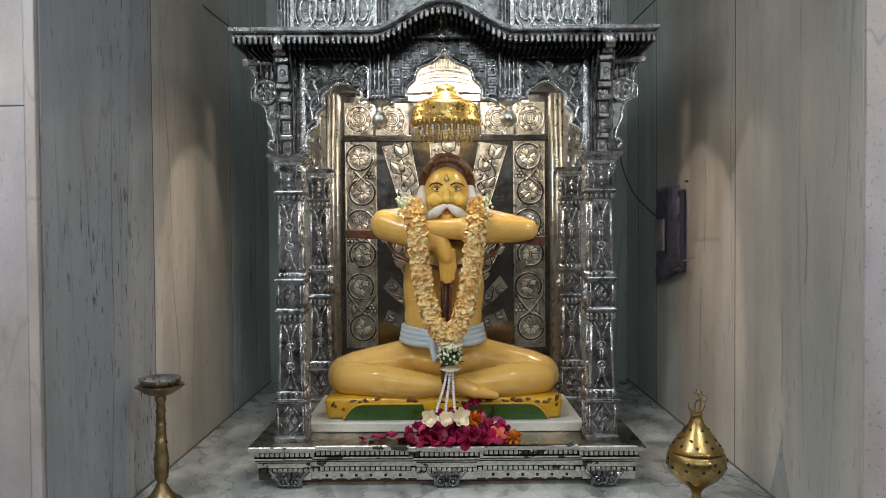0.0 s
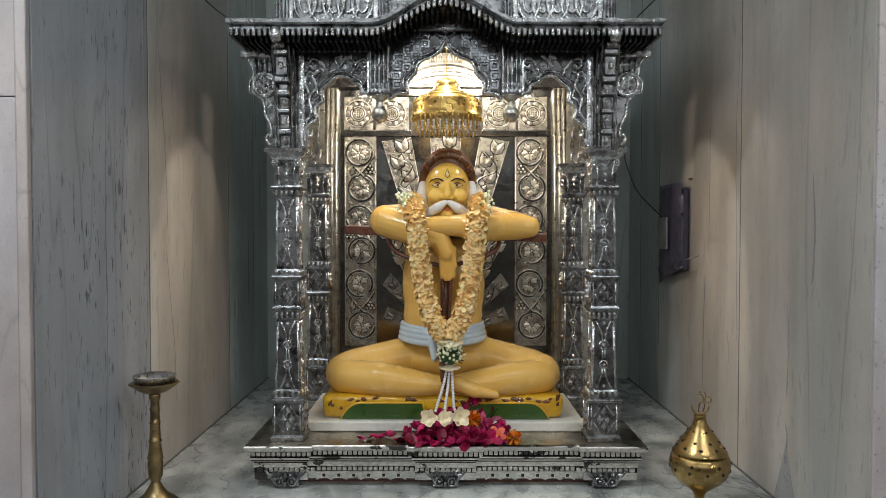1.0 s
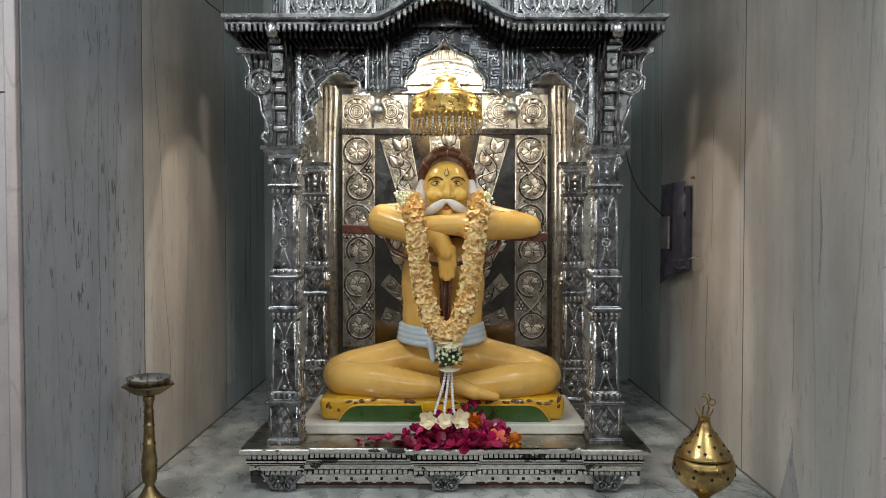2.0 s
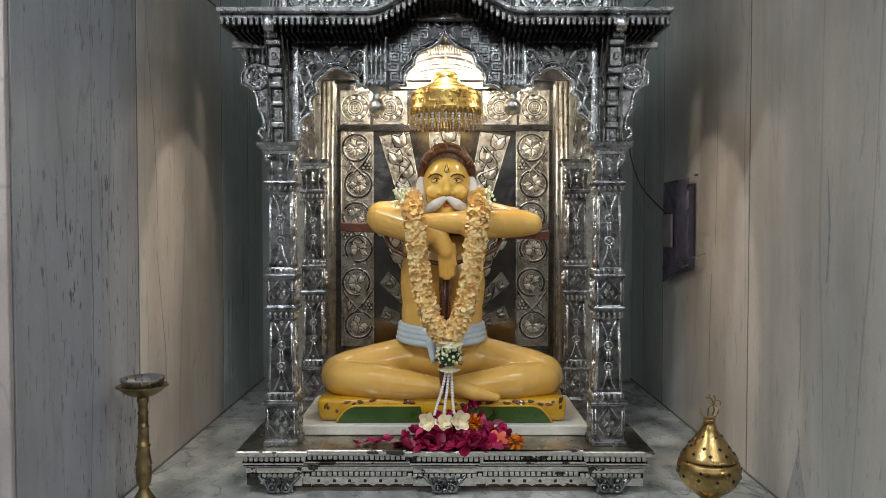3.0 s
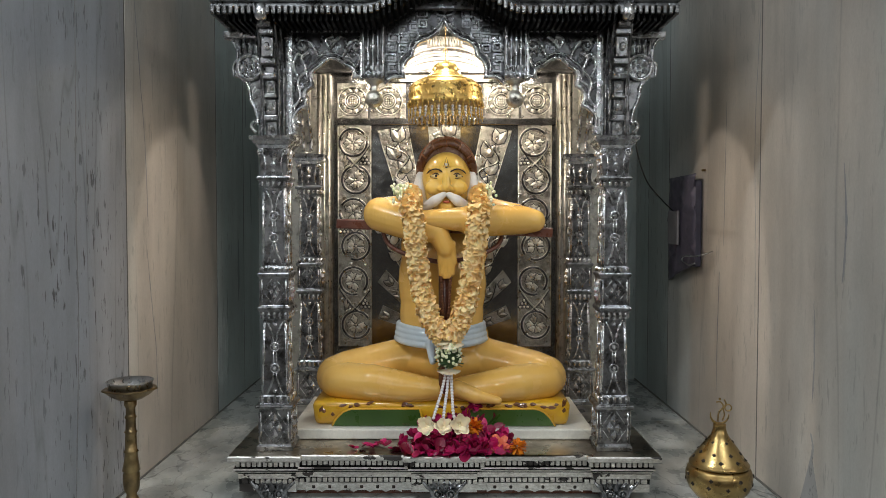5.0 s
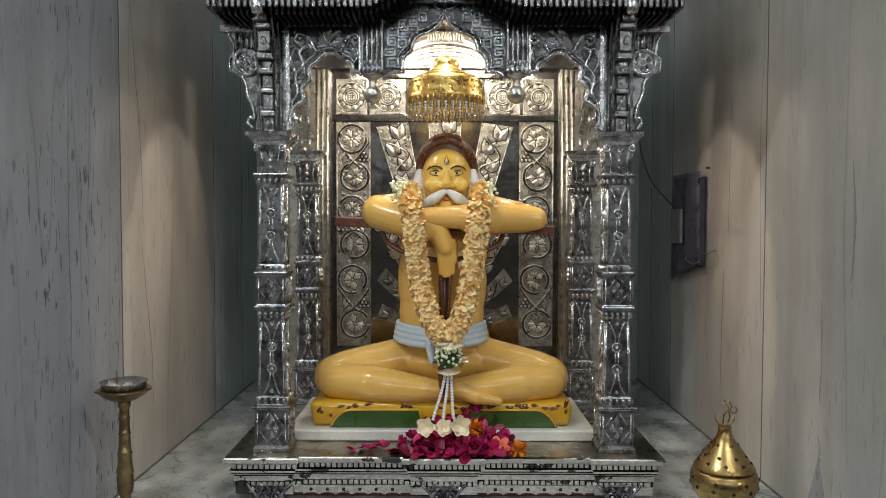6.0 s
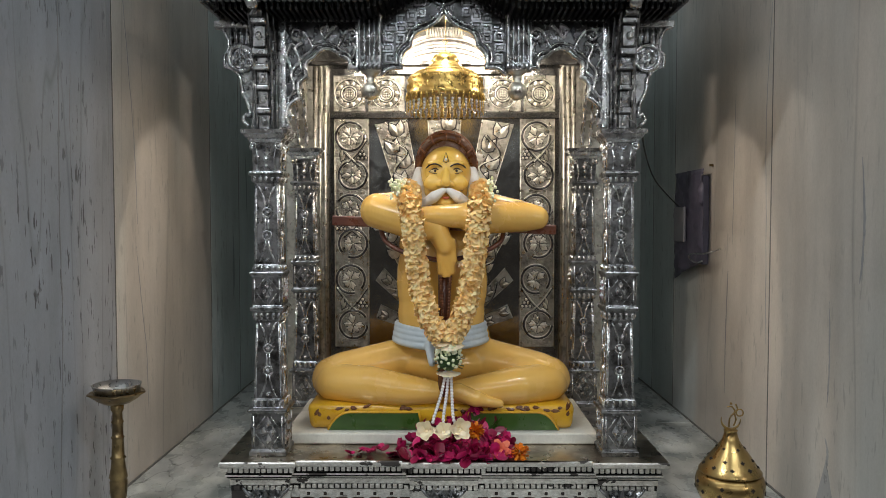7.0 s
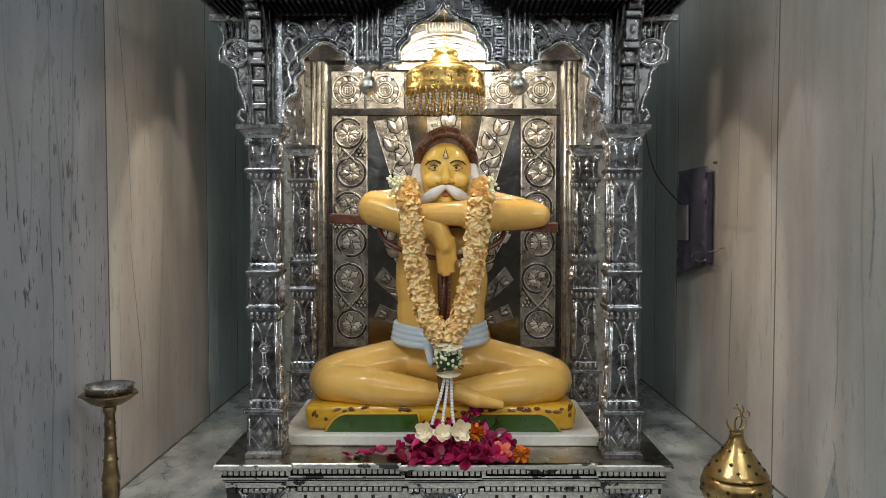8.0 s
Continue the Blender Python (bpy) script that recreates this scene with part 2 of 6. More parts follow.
def part(name, bm, mat, parent=None, label="", smooth=None):
    ob = new(name, mesh_of(name, bm, mat, smooth))
    ob.parent = parent
    if label:
        tagged(ob, label)
    return ob


def share(name, me, parent, m):
    ob = new(name, me)
    ob.parent = parent
    ob.matrix_basis = m
    return ob


def empty(name, label, category, group=""):
    return tagged(new(name), label, category, group)


def box(bm, x0, x1, y0, y1, z0, z1, bevel=0.0, taper=1.0):
    """taper: scale of the top against the bottom, about the middle."""
    cx, cy = (x0 + x1) / 2, (y0 + y1) / 2
    vs = []
    for z, s in ((z0, 1.0), (z1, taper)):
        for x, y in ((x0, y0), (x1, y0), (x1, y1), (x0, y1)):
            vs.append(bm.verts.new((cx + (x - cx) * s, cy + (y - cy) * s, z)))
    fs = [bm.faces.new([vs[i] for i in q]) for q in ((3, 2, 1, 0), (4, 5, 6, 7), (0, 1, 5, 4), (1, 2, 6, 5), (2, 3, 7, 6), (3, 0, 4, 7))]
    if bevel:
        es = list({e for f in fs for e in f.edges})
        bmesh.ops.bevel(bm, geom=es, offset=bevel, segments=2, affect="EDGES", profile=0.5)


def ball(bm, c, r, u=12, v=8, m=None):
    """An ellipsoid with radii r (a number or three)."""
    r = (r, r, r) if isinstance(r, (int, float)) else r
    mm = (m or Matrix.Identity(4))
    mm = Matrix.Translation(c) @ mm @ Matrix.Diagonal((*r, 1))
    return bmesh.ops.create_uvsphere(bm, u_segments=u, v_segments=v, radius=1, matrix=mm)["verts"]


def lathe(bm, profile, segs=32, c=(0, 0, 0), wave=None):
    """Turns (radius, z) round the vertical through c. wave(i, angle): factor on the radius."""
    rings = []
    for i, (r, z) in enumerate(profile):
        ring = []
        for k in range(segs):
            a = math.tau * k / segs
            rr = max(r, 1e-4) * (wave(i, a) if wave else 1)
            ring.append(bm.verts.new((c[0] + rr * math.cos(a), c[1] + rr * math.sin(a), c[2] + z)))
        rings.append(ring)
    for a, b in zip(rings, rings[1:]):
        for k in range(segs):
            f = bm.faces.new((a[k], a[(k + 1) % segs], b[(k + 1) % segs], b[k]))
            f.smooth = True
    bm.faces.new(rings[0][::-1])
    bm.faces.new(rings[-1])


def tube(bm, pts, r, segs=8, closed=False):
    """A round bar along pts; r a number or one for each point."""
    pts = [Vector(p) for p in pts]
    n = len(pts)
    rings = []
    up = Vector((0.13, 1, 0.07)).normalized()
    for i, p in enumerate(pts):
        a = pts[(i - 1) % n] if closed or i else p
        b = pts[(i + 1) % n] if closed or i < n - 1 else p
        d = (b - a).normalized()
        s = d.cross(up)
        if s.length < 1e-3:
            s = d.cross(Vector((1, 0, 0)))
        s.normalize()
        w = s.cross(d)
        rr = r[i] if isinstance(r, (list, tuple)) else r
        rings.append([bm.verts.new(p + rr * (math.cos(math.tau * k / segs) * s + math.sin(math.tau * k / segs) * w)) for k in range(segs)])
    pairs = list(zip(rings, rings[1:])) + ([(rings[-1], rings[0])] if closed else [])
    for a, b in pairs:
        for k in range(segs):
            bm.faces.new((a[k], a[(k + 1) % segs], b[(k + 1) % segs], b[k])).smooth = True
    if not closed:
        bm.faces.new(rings[0][::-1])
        bm.faces.new(rings[-1])


def plate(bm, pts, y0, y1, axis="y"):
    """A flat plate with the outline pts, as thick as y0 to y1; axis: its normal."""
    def at(p, d):
        return (p[0], d, p[1]) if axis == "y" else (d, p[0], p[1]) if axis == "x" else (p[0], p[1], d)
    flat, _, faces, _, _, _ = delaunay_2d_cdt([Vector(p[:2]) for p in pts], [], [list(range(len(pts)))], 1, 1e-6)
    for d in (y0, y1):
        vs = [bm.verts.new(at(p, d)) for p in flat]
        for f in faces:
            bm.faces.new([vs[k] for k in f])
    a = [bm.verts.new(at(p, y0)) for p in pts]
    b = [bm.verts.new(at(p, y1)) for p in pts]
    n = len(pts)
    for i in range(n):
        bm.faces.new((a[i], b[i], b[(i + 1) % n], a[(i + 1) % n]))
    bmesh.ops.remove_doubles(bm, verts=bm.verts, dist=1e-6)


def arc(p, q, bulge, n=7):
    """Points from p to q (q left out) on an arc that bows to the left of the way by bulge times its length."""
    p, q = Vector(p), Vector(q)
    d = q - p
    side = Vector((-d.y, d.x))
    return [tuple(p + d * (i / n) + side * bulge * 4 * (i / n) * (1 - i / n)) for i in range(n)]


def smooth_path(pts, n=8):
    """A rounded line through pts."""
    pts = [Vector(p) for p in pts]
    out = []
    for i in range(len(pts) - 1):
        p0, p1, p2, p3 = pts[max(i - 1, 0)], pts[i], pts[i + 1], pts[min(i + 2, len(pts) - 1)]
        for k in range(n):
            t = k / n
            out.append(0.5 * (2 * p1 + (p2 - p0) * t + (2 * p0 - 5 * p1 + 4 * p2 - p3) * t * t + (3 * p1 - p0 - 3 * p2 + p3) * t ** 3))
    return out + [pts[-1]]


def ring(bm, c, r, thick, n=20, segs=6, squash=1.0):
    """A round wire ring that lies in the upright plane facing the front."""
    tube(bm, [(c[0] + r * math.cos(math.tau * k / n), c[1], c[2] + r * squash * math.sin(math.tau * k / n)) for k in range(n)], thick, segs, True)


def leaf(bm, c, angle, length, width, height):
    """A ridged leaf in the upright plane, its tip towards angle (degrees from the right)."""
    ca, sa = math.cos(radians(angle)), math.sin(radians(angle))
    def at(u, v, h):
        return bm.verts.new((c[0] + u * ca - v * sa, c[1] - h, c[2] + u * sa + v * ca))
    tip, root = at(length, 0, 0), at(0, 0, 0)
    m1, m2 = at(length * 0.35, 0, height), at(length * 0.7, 0, height * 0.7)
    l1, l2 = at(length * 0.3, width / 2, 0), at(length * 0.65, width * 0.4, 0)
    r1, r2 = at(length * 0.3, -width / 2, 0), at(length * 0.65, -width * 0.4, 0)
    for f in ((root, m1, l1), (l1, m1, m2, l2), (l2, m2, tip), (root, r1, m1), (r1, r2, m2, m1), (r2, tip, m2)):
        bm.faces.new(f)

# ---- the hall and the niche ----
WALL_L, WALL_R, FRONT, BACK, TOP = -0.834, 0.858, -0.508, 1.45, 2.35
HALL_X, HALL_Y, HALL_FLOOR = 2.6, -5.2, -0.82


def slabbed_wall(name, label, x, side, cuts, mats, thick=0.16):
    """A side wall of the niche with marble slabs set on it. side: +1 where the wall lies to the right."""
    bm = bmesh.new()
    a, b = (x + side * 0.0008, x + side * thick)
    box(bm, min(a, b), max(a, b), FRONT + 0.006, BACK + 0.15, FLOOR - 0.05, TOP)
    wall = tagged(part(name, bm, JOINT), label, "wall", kind="structure")
    for y0, y1, mat in zip(cuts, cuts[1:], mats):
        bm = bmesh.new()
        box(bm, min(x, x + side * 0.03), max(x, x + side * 0.03), y0 + 0.004, y1 - 0.004, FLOOR - 0.02, TOP, 0.0008)
        part("marble_slab", bm, mat, wall)
    return wall


# the rear slabs carry the shade's tint in their marble
west = slabbed_wall("wall_west", "grey veined marble side wall of the niche", WALL_L, -1, (FRONT, 0.077, 0.84, 1.2, BACK), (GREY_MARBLE, WALL_MARBLE, DEEP_MARBLE, DEEP_MARBLE))
east = slabbed_wall("wall_east", "grey veined marble side wall of the niche", WALL_R, 1, (FRONT - 0.01, 0.155, 0.97, 1.25, BACK), (WALL_MARBLE, WALL_MARBLE, DEEP_MARBLE, DEEP_MARBLE))


def wall_vein(wall, x, side, pts, width, seed):
    """A dark vein that wanders along pts (y, z) on a side wall, of uneven width."""
    rnd = random.Random(seed)
    line = [p for p in smooth_path([(0, y, z) for y, z in pts], 8)]
    a, b = [], []
    for k, p in enumerate(line):
        w = width * rnd.uniform(0.45, 1.0) * min(1.0, 0.25 + 4 * k / len(line), 0.25 + 4 * (len(line) - 1 - k) / len(line)) / 2
        y = p.y + rnd.uniform(-0.0012, 0.0012)
        a.append((y - w, p.z))
        b.append((y + w, p.z))
    bm = bmesh.new()
    plate(bm, a + b[::-1], min(x, x - side * 0.0004), max(x, x - side * 0.0004), "x")
    part("vein", bm, VEIN_MARBLE, wall)


for n, (pts, w) in enumerate((([(-0.178, 1.3), (-0.184, 1.0), (-0.190, 0.75), (-0.186, 0.5), (-0.200, 0.25), (-0.212, 0.06)], 0.006), ([(-0.13, 1.1), (-0.138, 0.9), (-0.132, 0.72)], 0.003),
                              ([(0.13, 1.4), (0.17, 1.15), (0.20, 0.95), (0.215, 0.72)], 0.005), ([(0.205, 0.66), (0.235, 0.5), (0.262, 0.36), (0.27, 0.2)], 0.004), ([(0.045, 1.4), (0.052, 1.1), (0.05, 0.85)], 0.006))):
    wall_vein(west, WALL_L, -1, pts, w, n)
for n, (pts, w) in enumerate((([(0.44, 0.58), (0.452, 0.4), (0.455, 0.2)], 0.007), ([(0.40, 1.1), (0.405, 0.9), (0.41, 0.66)], 0.004), ([(-0.15, 0.55), (-0.156, 0.42), (-0.15, 0.31)], 0.006), ([(-0.145, 0.24), (-0.156, 0.21), (-0.15, 0.17)], 0.012),
                              ([(-0.27, 0.86), (-0.282, 0.72), (-0.27, 0.6)], 0.010), ([(0.165, 1.3), (0.19, 1.0), (0.18, 0.7), (0.172, 0.4)], 0.005))):
    wall_vein(east, WALL_R, 1, pts, w, 20 + n)
bm = bmesh.new()
plate(bm, [(-0.085, FLOOR + 0.001), (-0.110, 0.09), (-0.140, 0.165), (-0.150, 0.192), (-0.160, 0.168), (-0.190, 0.085), (-0.218, FLOOR + 0.001)], WALL_R - 0.0006, WALL_R, "x")
part("marble_patch", bm, VEIN_MARBLE, east, "darker pointed patch in the marble")
bm = bmesh.new()
box(bm, WALL_L - 0.16, WALL_R + 0.16, BACK, BACK + 0.15, FLOOR - 0.05, TOP)
tagged(part("wall_north", bm, DEEP_MARBLE), "grey marble back wall of the niche", "wall", kind="structure")
bm = bmesh.new()
box(bm, WALL_L - 0.16, WALL_R + 0.16, FRONT, BACK + 0.15, TOP, TOP + 0.12)
tagged(part("niche_ceiling", bm, PLASTER), "plain plastered ceiling of the niche", "ceiling", kind="structure")

# the ledge that the shrine stands on, two marble slabs over a core
bm = bmesh.new()
box(bm, WALL_L - 0.1, WALL_R + 0.1, FRONT + 0.01, BACK + 0.1, HALL_FLOOR, FLOOR - 0.031)
ledge = tagged(part("floor", bm, JOINT), "white grey-clouded marble ledge of the niche", "floor", kind="structure")
for y0, y1 in ((FRONT - 0.03, 0.74), (0.742, BACK)):
    bm = bmesh.new()
    box(bm, WALL_L, WALL_R, y0, y1, FLOOR - 0.03, FLOOR, 0.002)
    part("marble_slab", bm, FLOOR_MARBLE, ledge)

# dark grout along the foot of the side walls
for x0, x1 in ((WALL_L + 0.0002, WALL_L + 0.005), (WALL_R - 0.005, WALL_R - 0.0002)):
    bm = bmesh.new()
    box(bm, x0, x1, FRONT, BACK, FLOOR + 0.0002, FLOOR + 0.004)
    part("grout_line", bm, JOINT, ledge, "dark grout line along the wall")

# the front wall round the niche's mouth, its west jamb with a narrow edge strip
FW = tagged(new("wall_front"), "pinkish grey marble front wall beside the niche", "wall", kind="structure")
for n, (x0, x1, z0, z1) in enumerate(((-HALL_X, WALL_L - 0.025, HALL_FLOOR, 0.995), (-HALL_X, WALL_L - 0.025, 0.997, TOP), (WALL_R + 0.05, HALL_X, HALL_FLOOR, TOP),
                                       (-HALL_X, HALL_X, TOP + 0.002, HALL_Z), (WALL_L - 0.024, WALL_R + 0.048, HALL_FLOOR, FLOOR - 0.034))):
    bm = bmesh.new()
    box(bm, x0, x1, FRONT - 0.012, FRONT + 0.004, z0, z1, 0.0015)
    part("marble_slab", bm, FRONT_MARBLE, FW)
for x0, x1 in ((WALL_L - 0.024, WALL_L - 0.001), (WALL_R + 0.001, WALL_R + 0.049)):
    bm = bmesh.new()
    box(bm, x0, x1, FRONT - 0.016, FRONT - 0.0005, FLOOR + 0.001, TOP, 0.003)
    part("edge_strip", bm, FRONT_MARBLE, FW, "chipped marble edge strip")

# unseen hall round the camera, its stone kept dark for the silver's reflections
bm = bmesh.new()
box(bm, -HALL_X, HALL_X, HALL_Y, FRONT - 0.013, HALL_FLOOR - 0.1, HALL_FLOOR)
tagged(part("hall_floor", bm, HALL_STONE), "unseen dark stone floor of the hall", "floor", kind="structure")
bm = bmesh.new()
box(bm, -HALL_X, HALL_X, HALL_Y, FRONT, HALL_Z, HALL_Z + 0.1)
tagged(part("hall_ceiling", bm, PLASTER), "plain white plastered hall ceiling", "ceiling", kind="structure")
for name, b in (("wall_hall_west", (-HALL_X - 0.15, -HALL_X, HALL_Y, FRONT)), ("wall_hall_east", (HALL_X, HALL_X + 0.15, HALL_Y, FRONT)),
                ("wall_south", (-HALL_X - 0.15, HALL_X + 0.15, HALL_Y - 0.15, HALL_Y))):
    bm = bmesh.new()
    box(bm, *b, HALL_FLOOR - 0.1, HALL_Z + 0.1)
    tagged(part(name, bm, HALL_STONE), "unseen dark grey stone wall of the hall", "wall", kind="structure")
for lx, ly, watts in TUBES:
    fitting = empty("tube_light_fitting", "white ceiling fitting with a fluorescent tube", "ceiling light", "ceiling lights")
    fitting.location = (lx, ly, HALL_Z)
    bm = bmesh.new()
    box(bm, -0.6, 0.6, -0.035, 0.035, -0.03, 0, 0.006)
    part("casing", bm, PLASTER, fitting)
    bm = bmesh.new()
    tube(bm, [(-0.58, 0, -0.045), (0.58, 0, -0.045)], 0.012, 10)
    part("tube", bm, tube_glow, fitting)

# made-up wall fittings that carry the added fill tubes
for lx, ly, lz, watts in FILL_TUBES:
    fitting = empty("added_wall_tube", "added white wall fitting with a fill tube", "wall light", "wall lights")
    fitting.matrix_basis = pose(lx, HALL_Y, lz) if abs(lx) < 2 else pose(math.copysign(HALL_X, lx), ly, lz, 0, 0, 90 if lx > 0 else -90)
    bm = bmesh.new()
    box(bm, -0.6, 0.6, 0, 0.03, -0.035, 0.035, 0.006)
    part("casing", bm, PLASTER, fitting)
    bm = bmesh.new()
    tube(bm, [(-0.58, 0.045, 0), (0.58, 0.045, 0)], 0.012, 10)
    part("tube", bm, tube_glow, fitting)

# ---- the shrine ----
PX, TOPZ = 0.432, 0.151              # pillar axis, top of the base
BX, BF, BB = 0.541, -0.036, 0.69      # half width, front and back of the base
shrine = empty("shrine", "embossed silver shrine with four carved pillars and cusped arches", "shrine")


def stepped(bm, profile, hx, y0, y1, bulges=(), dark=()):
    """A block with a moulded edge: profile rows of (z, inset); bulges: stretches of the front (x0, x1, depth) that stand proud."""
    rings = []
    for z, o in profile:
        front = [(-hx + o, 0.0)]
        for x0, x1, d in bulges:
            w = min(o, 0.02)
            front += [(x0 + w, 0.0), (x0 + w, -d), (x1 - w, -d), (x1 - w, 0.0)]
        front.append((hx - o, 0.0))
        pts = [(x, y0 + o + dy) for x, dy in front] + [(hx - o, y1 - o), (-hx + o, y1 - o)]
        rings.append([bm.verts.new((x, y, z)) for x, y in pts])
    n = len(rings[0])
    for i, (a, b) in enumerate(zip(rings, rings[1:])):
        for k in range(n):
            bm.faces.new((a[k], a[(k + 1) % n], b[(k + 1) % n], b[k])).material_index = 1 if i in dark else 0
    caps = [bm.faces.new(rings[0][::-1]), bm.faces.new(rings[-1])]
    caps[1].material_index = 2
    bmesh.ops.triangulate(bm, faces=caps)


BULGES = ((-BX + 0.002, -0.355, 0.014), (-0.103, 0.103, 0.014), (0.355, BX - 0.002, 0.014))
bm = bmesh.new()
# the rows listed last, grooves and bead grounds, are near-black
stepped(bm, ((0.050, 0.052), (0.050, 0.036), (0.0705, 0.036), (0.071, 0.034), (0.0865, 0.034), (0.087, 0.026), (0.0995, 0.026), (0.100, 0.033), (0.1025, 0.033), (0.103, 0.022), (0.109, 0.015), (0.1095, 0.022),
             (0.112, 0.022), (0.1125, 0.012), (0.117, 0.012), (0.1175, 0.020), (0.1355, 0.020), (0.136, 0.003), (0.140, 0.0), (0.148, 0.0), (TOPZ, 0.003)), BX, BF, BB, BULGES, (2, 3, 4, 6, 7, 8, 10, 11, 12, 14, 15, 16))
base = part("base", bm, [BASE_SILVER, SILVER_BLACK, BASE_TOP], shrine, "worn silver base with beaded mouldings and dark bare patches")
# added dark block: the shade of the gap under the base, put into colour
bm = bmesh.new()
box(bm, -0.46, 0.46, 0.03, 0.62, FLOOR, 0.052, 0.002)
part("gap_block", bm, WOOD, base, "dark block for the shaded gap under the base")


def front_y(x, o):
    for x0, x1, d in BULGES:
        if x0 < x < x1:
            return BF + o - d
    return BF + o


def bead_row(z, h, o, pitch, hx, parent):
    """A row of small rounded blocks along the base's front; those on its ends are joined."""
    bm = bmesh.new()
    box(bm, -pitch * 0.39, pitch * 0.39, -0.006, 0.004, 0, h, 0.0018)
    me = mesh_of("bead", bm, BASE_SILVER)
    n = int(2 * hx / pitch)
    for i in range(n + 1):
        x = -hx + 2 * hx * i / n
        share("bead", me, parent, pose(x, front_y(x, o), z))
    bm = bmesh.new()
    m = int((BB - BF - 0.06) / pitch)
    for i in range(m + 1):
        y = BF + 0.02 + (BB - BF - 0.05) * i / m
        for s in (-1, 1):
            xe = s * (BX - o)
            box(bm, xe - 0.004, xe + 0.004, y - pitch * 0.36, y + pitch * 0.36, z, z + h)
    tagged(part("side_beading", bm, BASE_SILVER, parent), kind="stuff")


bead_row(0.1206, 0.0125, 0.020, 0.0135, BX - 0.024, base)
bead_row(0.0735, 0.0110, 0.034, 0.0140, BX - 0.04, base)

# scalloped skirt with round holes between the feet
for s in (-1, 1):
    a0, a1 = (0.108, 0.352) if s > 0 else (-0.352, -0.108)
    n = 6
    pts = [(a0, 0.072), (a0, 0.048)]
    for i in range(n):
        p, q = a0 + (a1 - a0) * i / n, a0 + (a1 - a0) * (i + 1) / n
        pts += arc((p, 0.048), (q, 0.048), 0.16, 5)[1:]
        pts.append((q, 0.048))
    pts.append((a1, 0.072))
    bm = bmesh.new()
    plate(bm, pts, BF + 0.028, BF + 0.036)
    skirt = part("skirt", bm, BASE_SILVER, base)
    bm = bmesh.new()
    box(bm, -0.0042, 0.0042, BF + 0.0265, BF + 0.03, 0.057, 0.0655, 0.002)
    me = mesh_of("hole", bm, HOLE)
    for i in range(n):
        share("hole", me, skirt, pose(a0 + (a1 - a0) * (i + 0.5) / n, 0, 0))


def carved_foot(bm):
    """A leafy foot: scrolls, balls and curling leaves over a dark block."""
    box(bm, -0.036, 0.036, 0.012, 0.07, 0, 0.05, 0.006)
    for s in (-1, 1):
        ring(bm, (s * 0.017, 0.004, 0.020), 0.011, 0.0042, 14)
        ball(bm, (s * 0.017, 0.002, 0.020), 0.006, 8, 6)
        tube(bm, smooth_path([(s * 0.054, 0.006, 0.050), (s * 0.044, 0.0, 0.040), (s * 0.034, 0.0, 0.030), (s * 0.03, 0.004, 0.016)]), 0.0042, 6)
        leaf(bm, (s * 0.012, 0.0, 0.03), 90 + s * -32, 0.026, 0.014, 0.008)
        leaf(bm, (s * 0.03, 0.002, 0.03), 90 + s * -50, 0.026, 0.013, 0.007)
    leaf(bm, (0, -0.002, 0.024), 90, 0.028, 0.014, 0.01)
    ball(bm, (0, -0.004, 0.015), 0.007, 8, 6)


bm = bmesh.new()
carved_foot(bm)
foot_mesh = mesh_of("foot", bm, SILVER_MID)
for x, y in ((-PX, BF + 0.004), (0.0, BF + 0.004), (PX, BF + 0.004)):
    share("foot", foot_mesh, base, pose(x, y, FLOOR))
for x in (-PX, PX):
    share("foot", foot_mesh, base, pose(x, BB - 0.02, FLOOR, 0, 0, 180))

# ---- pillars: square shafts with bands, beads, diamonds and leafy capitals ----
Z = (TOPZ, 0.269, 0.515, 0.601, 0.845, 0.949)


def square_stack(bm, rows):
    """Square rings (z, half width) joined to one shaft."""
    rings = [[bm.verts.new((sx * h, sy * h, z)) for sx, sy in ((-1, -1), (1, -1), (1, 1), (-1, 1))] for z, h in rows]
    for a, b in zip(rings, rings[1:]):
        for k in range(4):
            bm.faces.new((a[k], a[(k + 1) % 4], b[(k + 1) % 4], b[k]))
    bm.faces.new(rings[0][::-1])
    bm.faces.new(rings[-1])


def four_sides(bm, build):
    """Repeats what build draws for the front side on all four sides."""
    for k in range(4):
        sub = bmesh.new()
        build(sub)
        bmesh.ops.rotate(sub, verts=sub.verts, cent=(0, 0, 0), matrix=Matrix.Rotation(k * math.pi / 2, 3, "Z"))
        me = bpy.data.meshes.new("side")
        sub.to_mesh(me)
        sub.free()
        bm.from_mesh(me)
        bpy.data.meshes.remove(me)


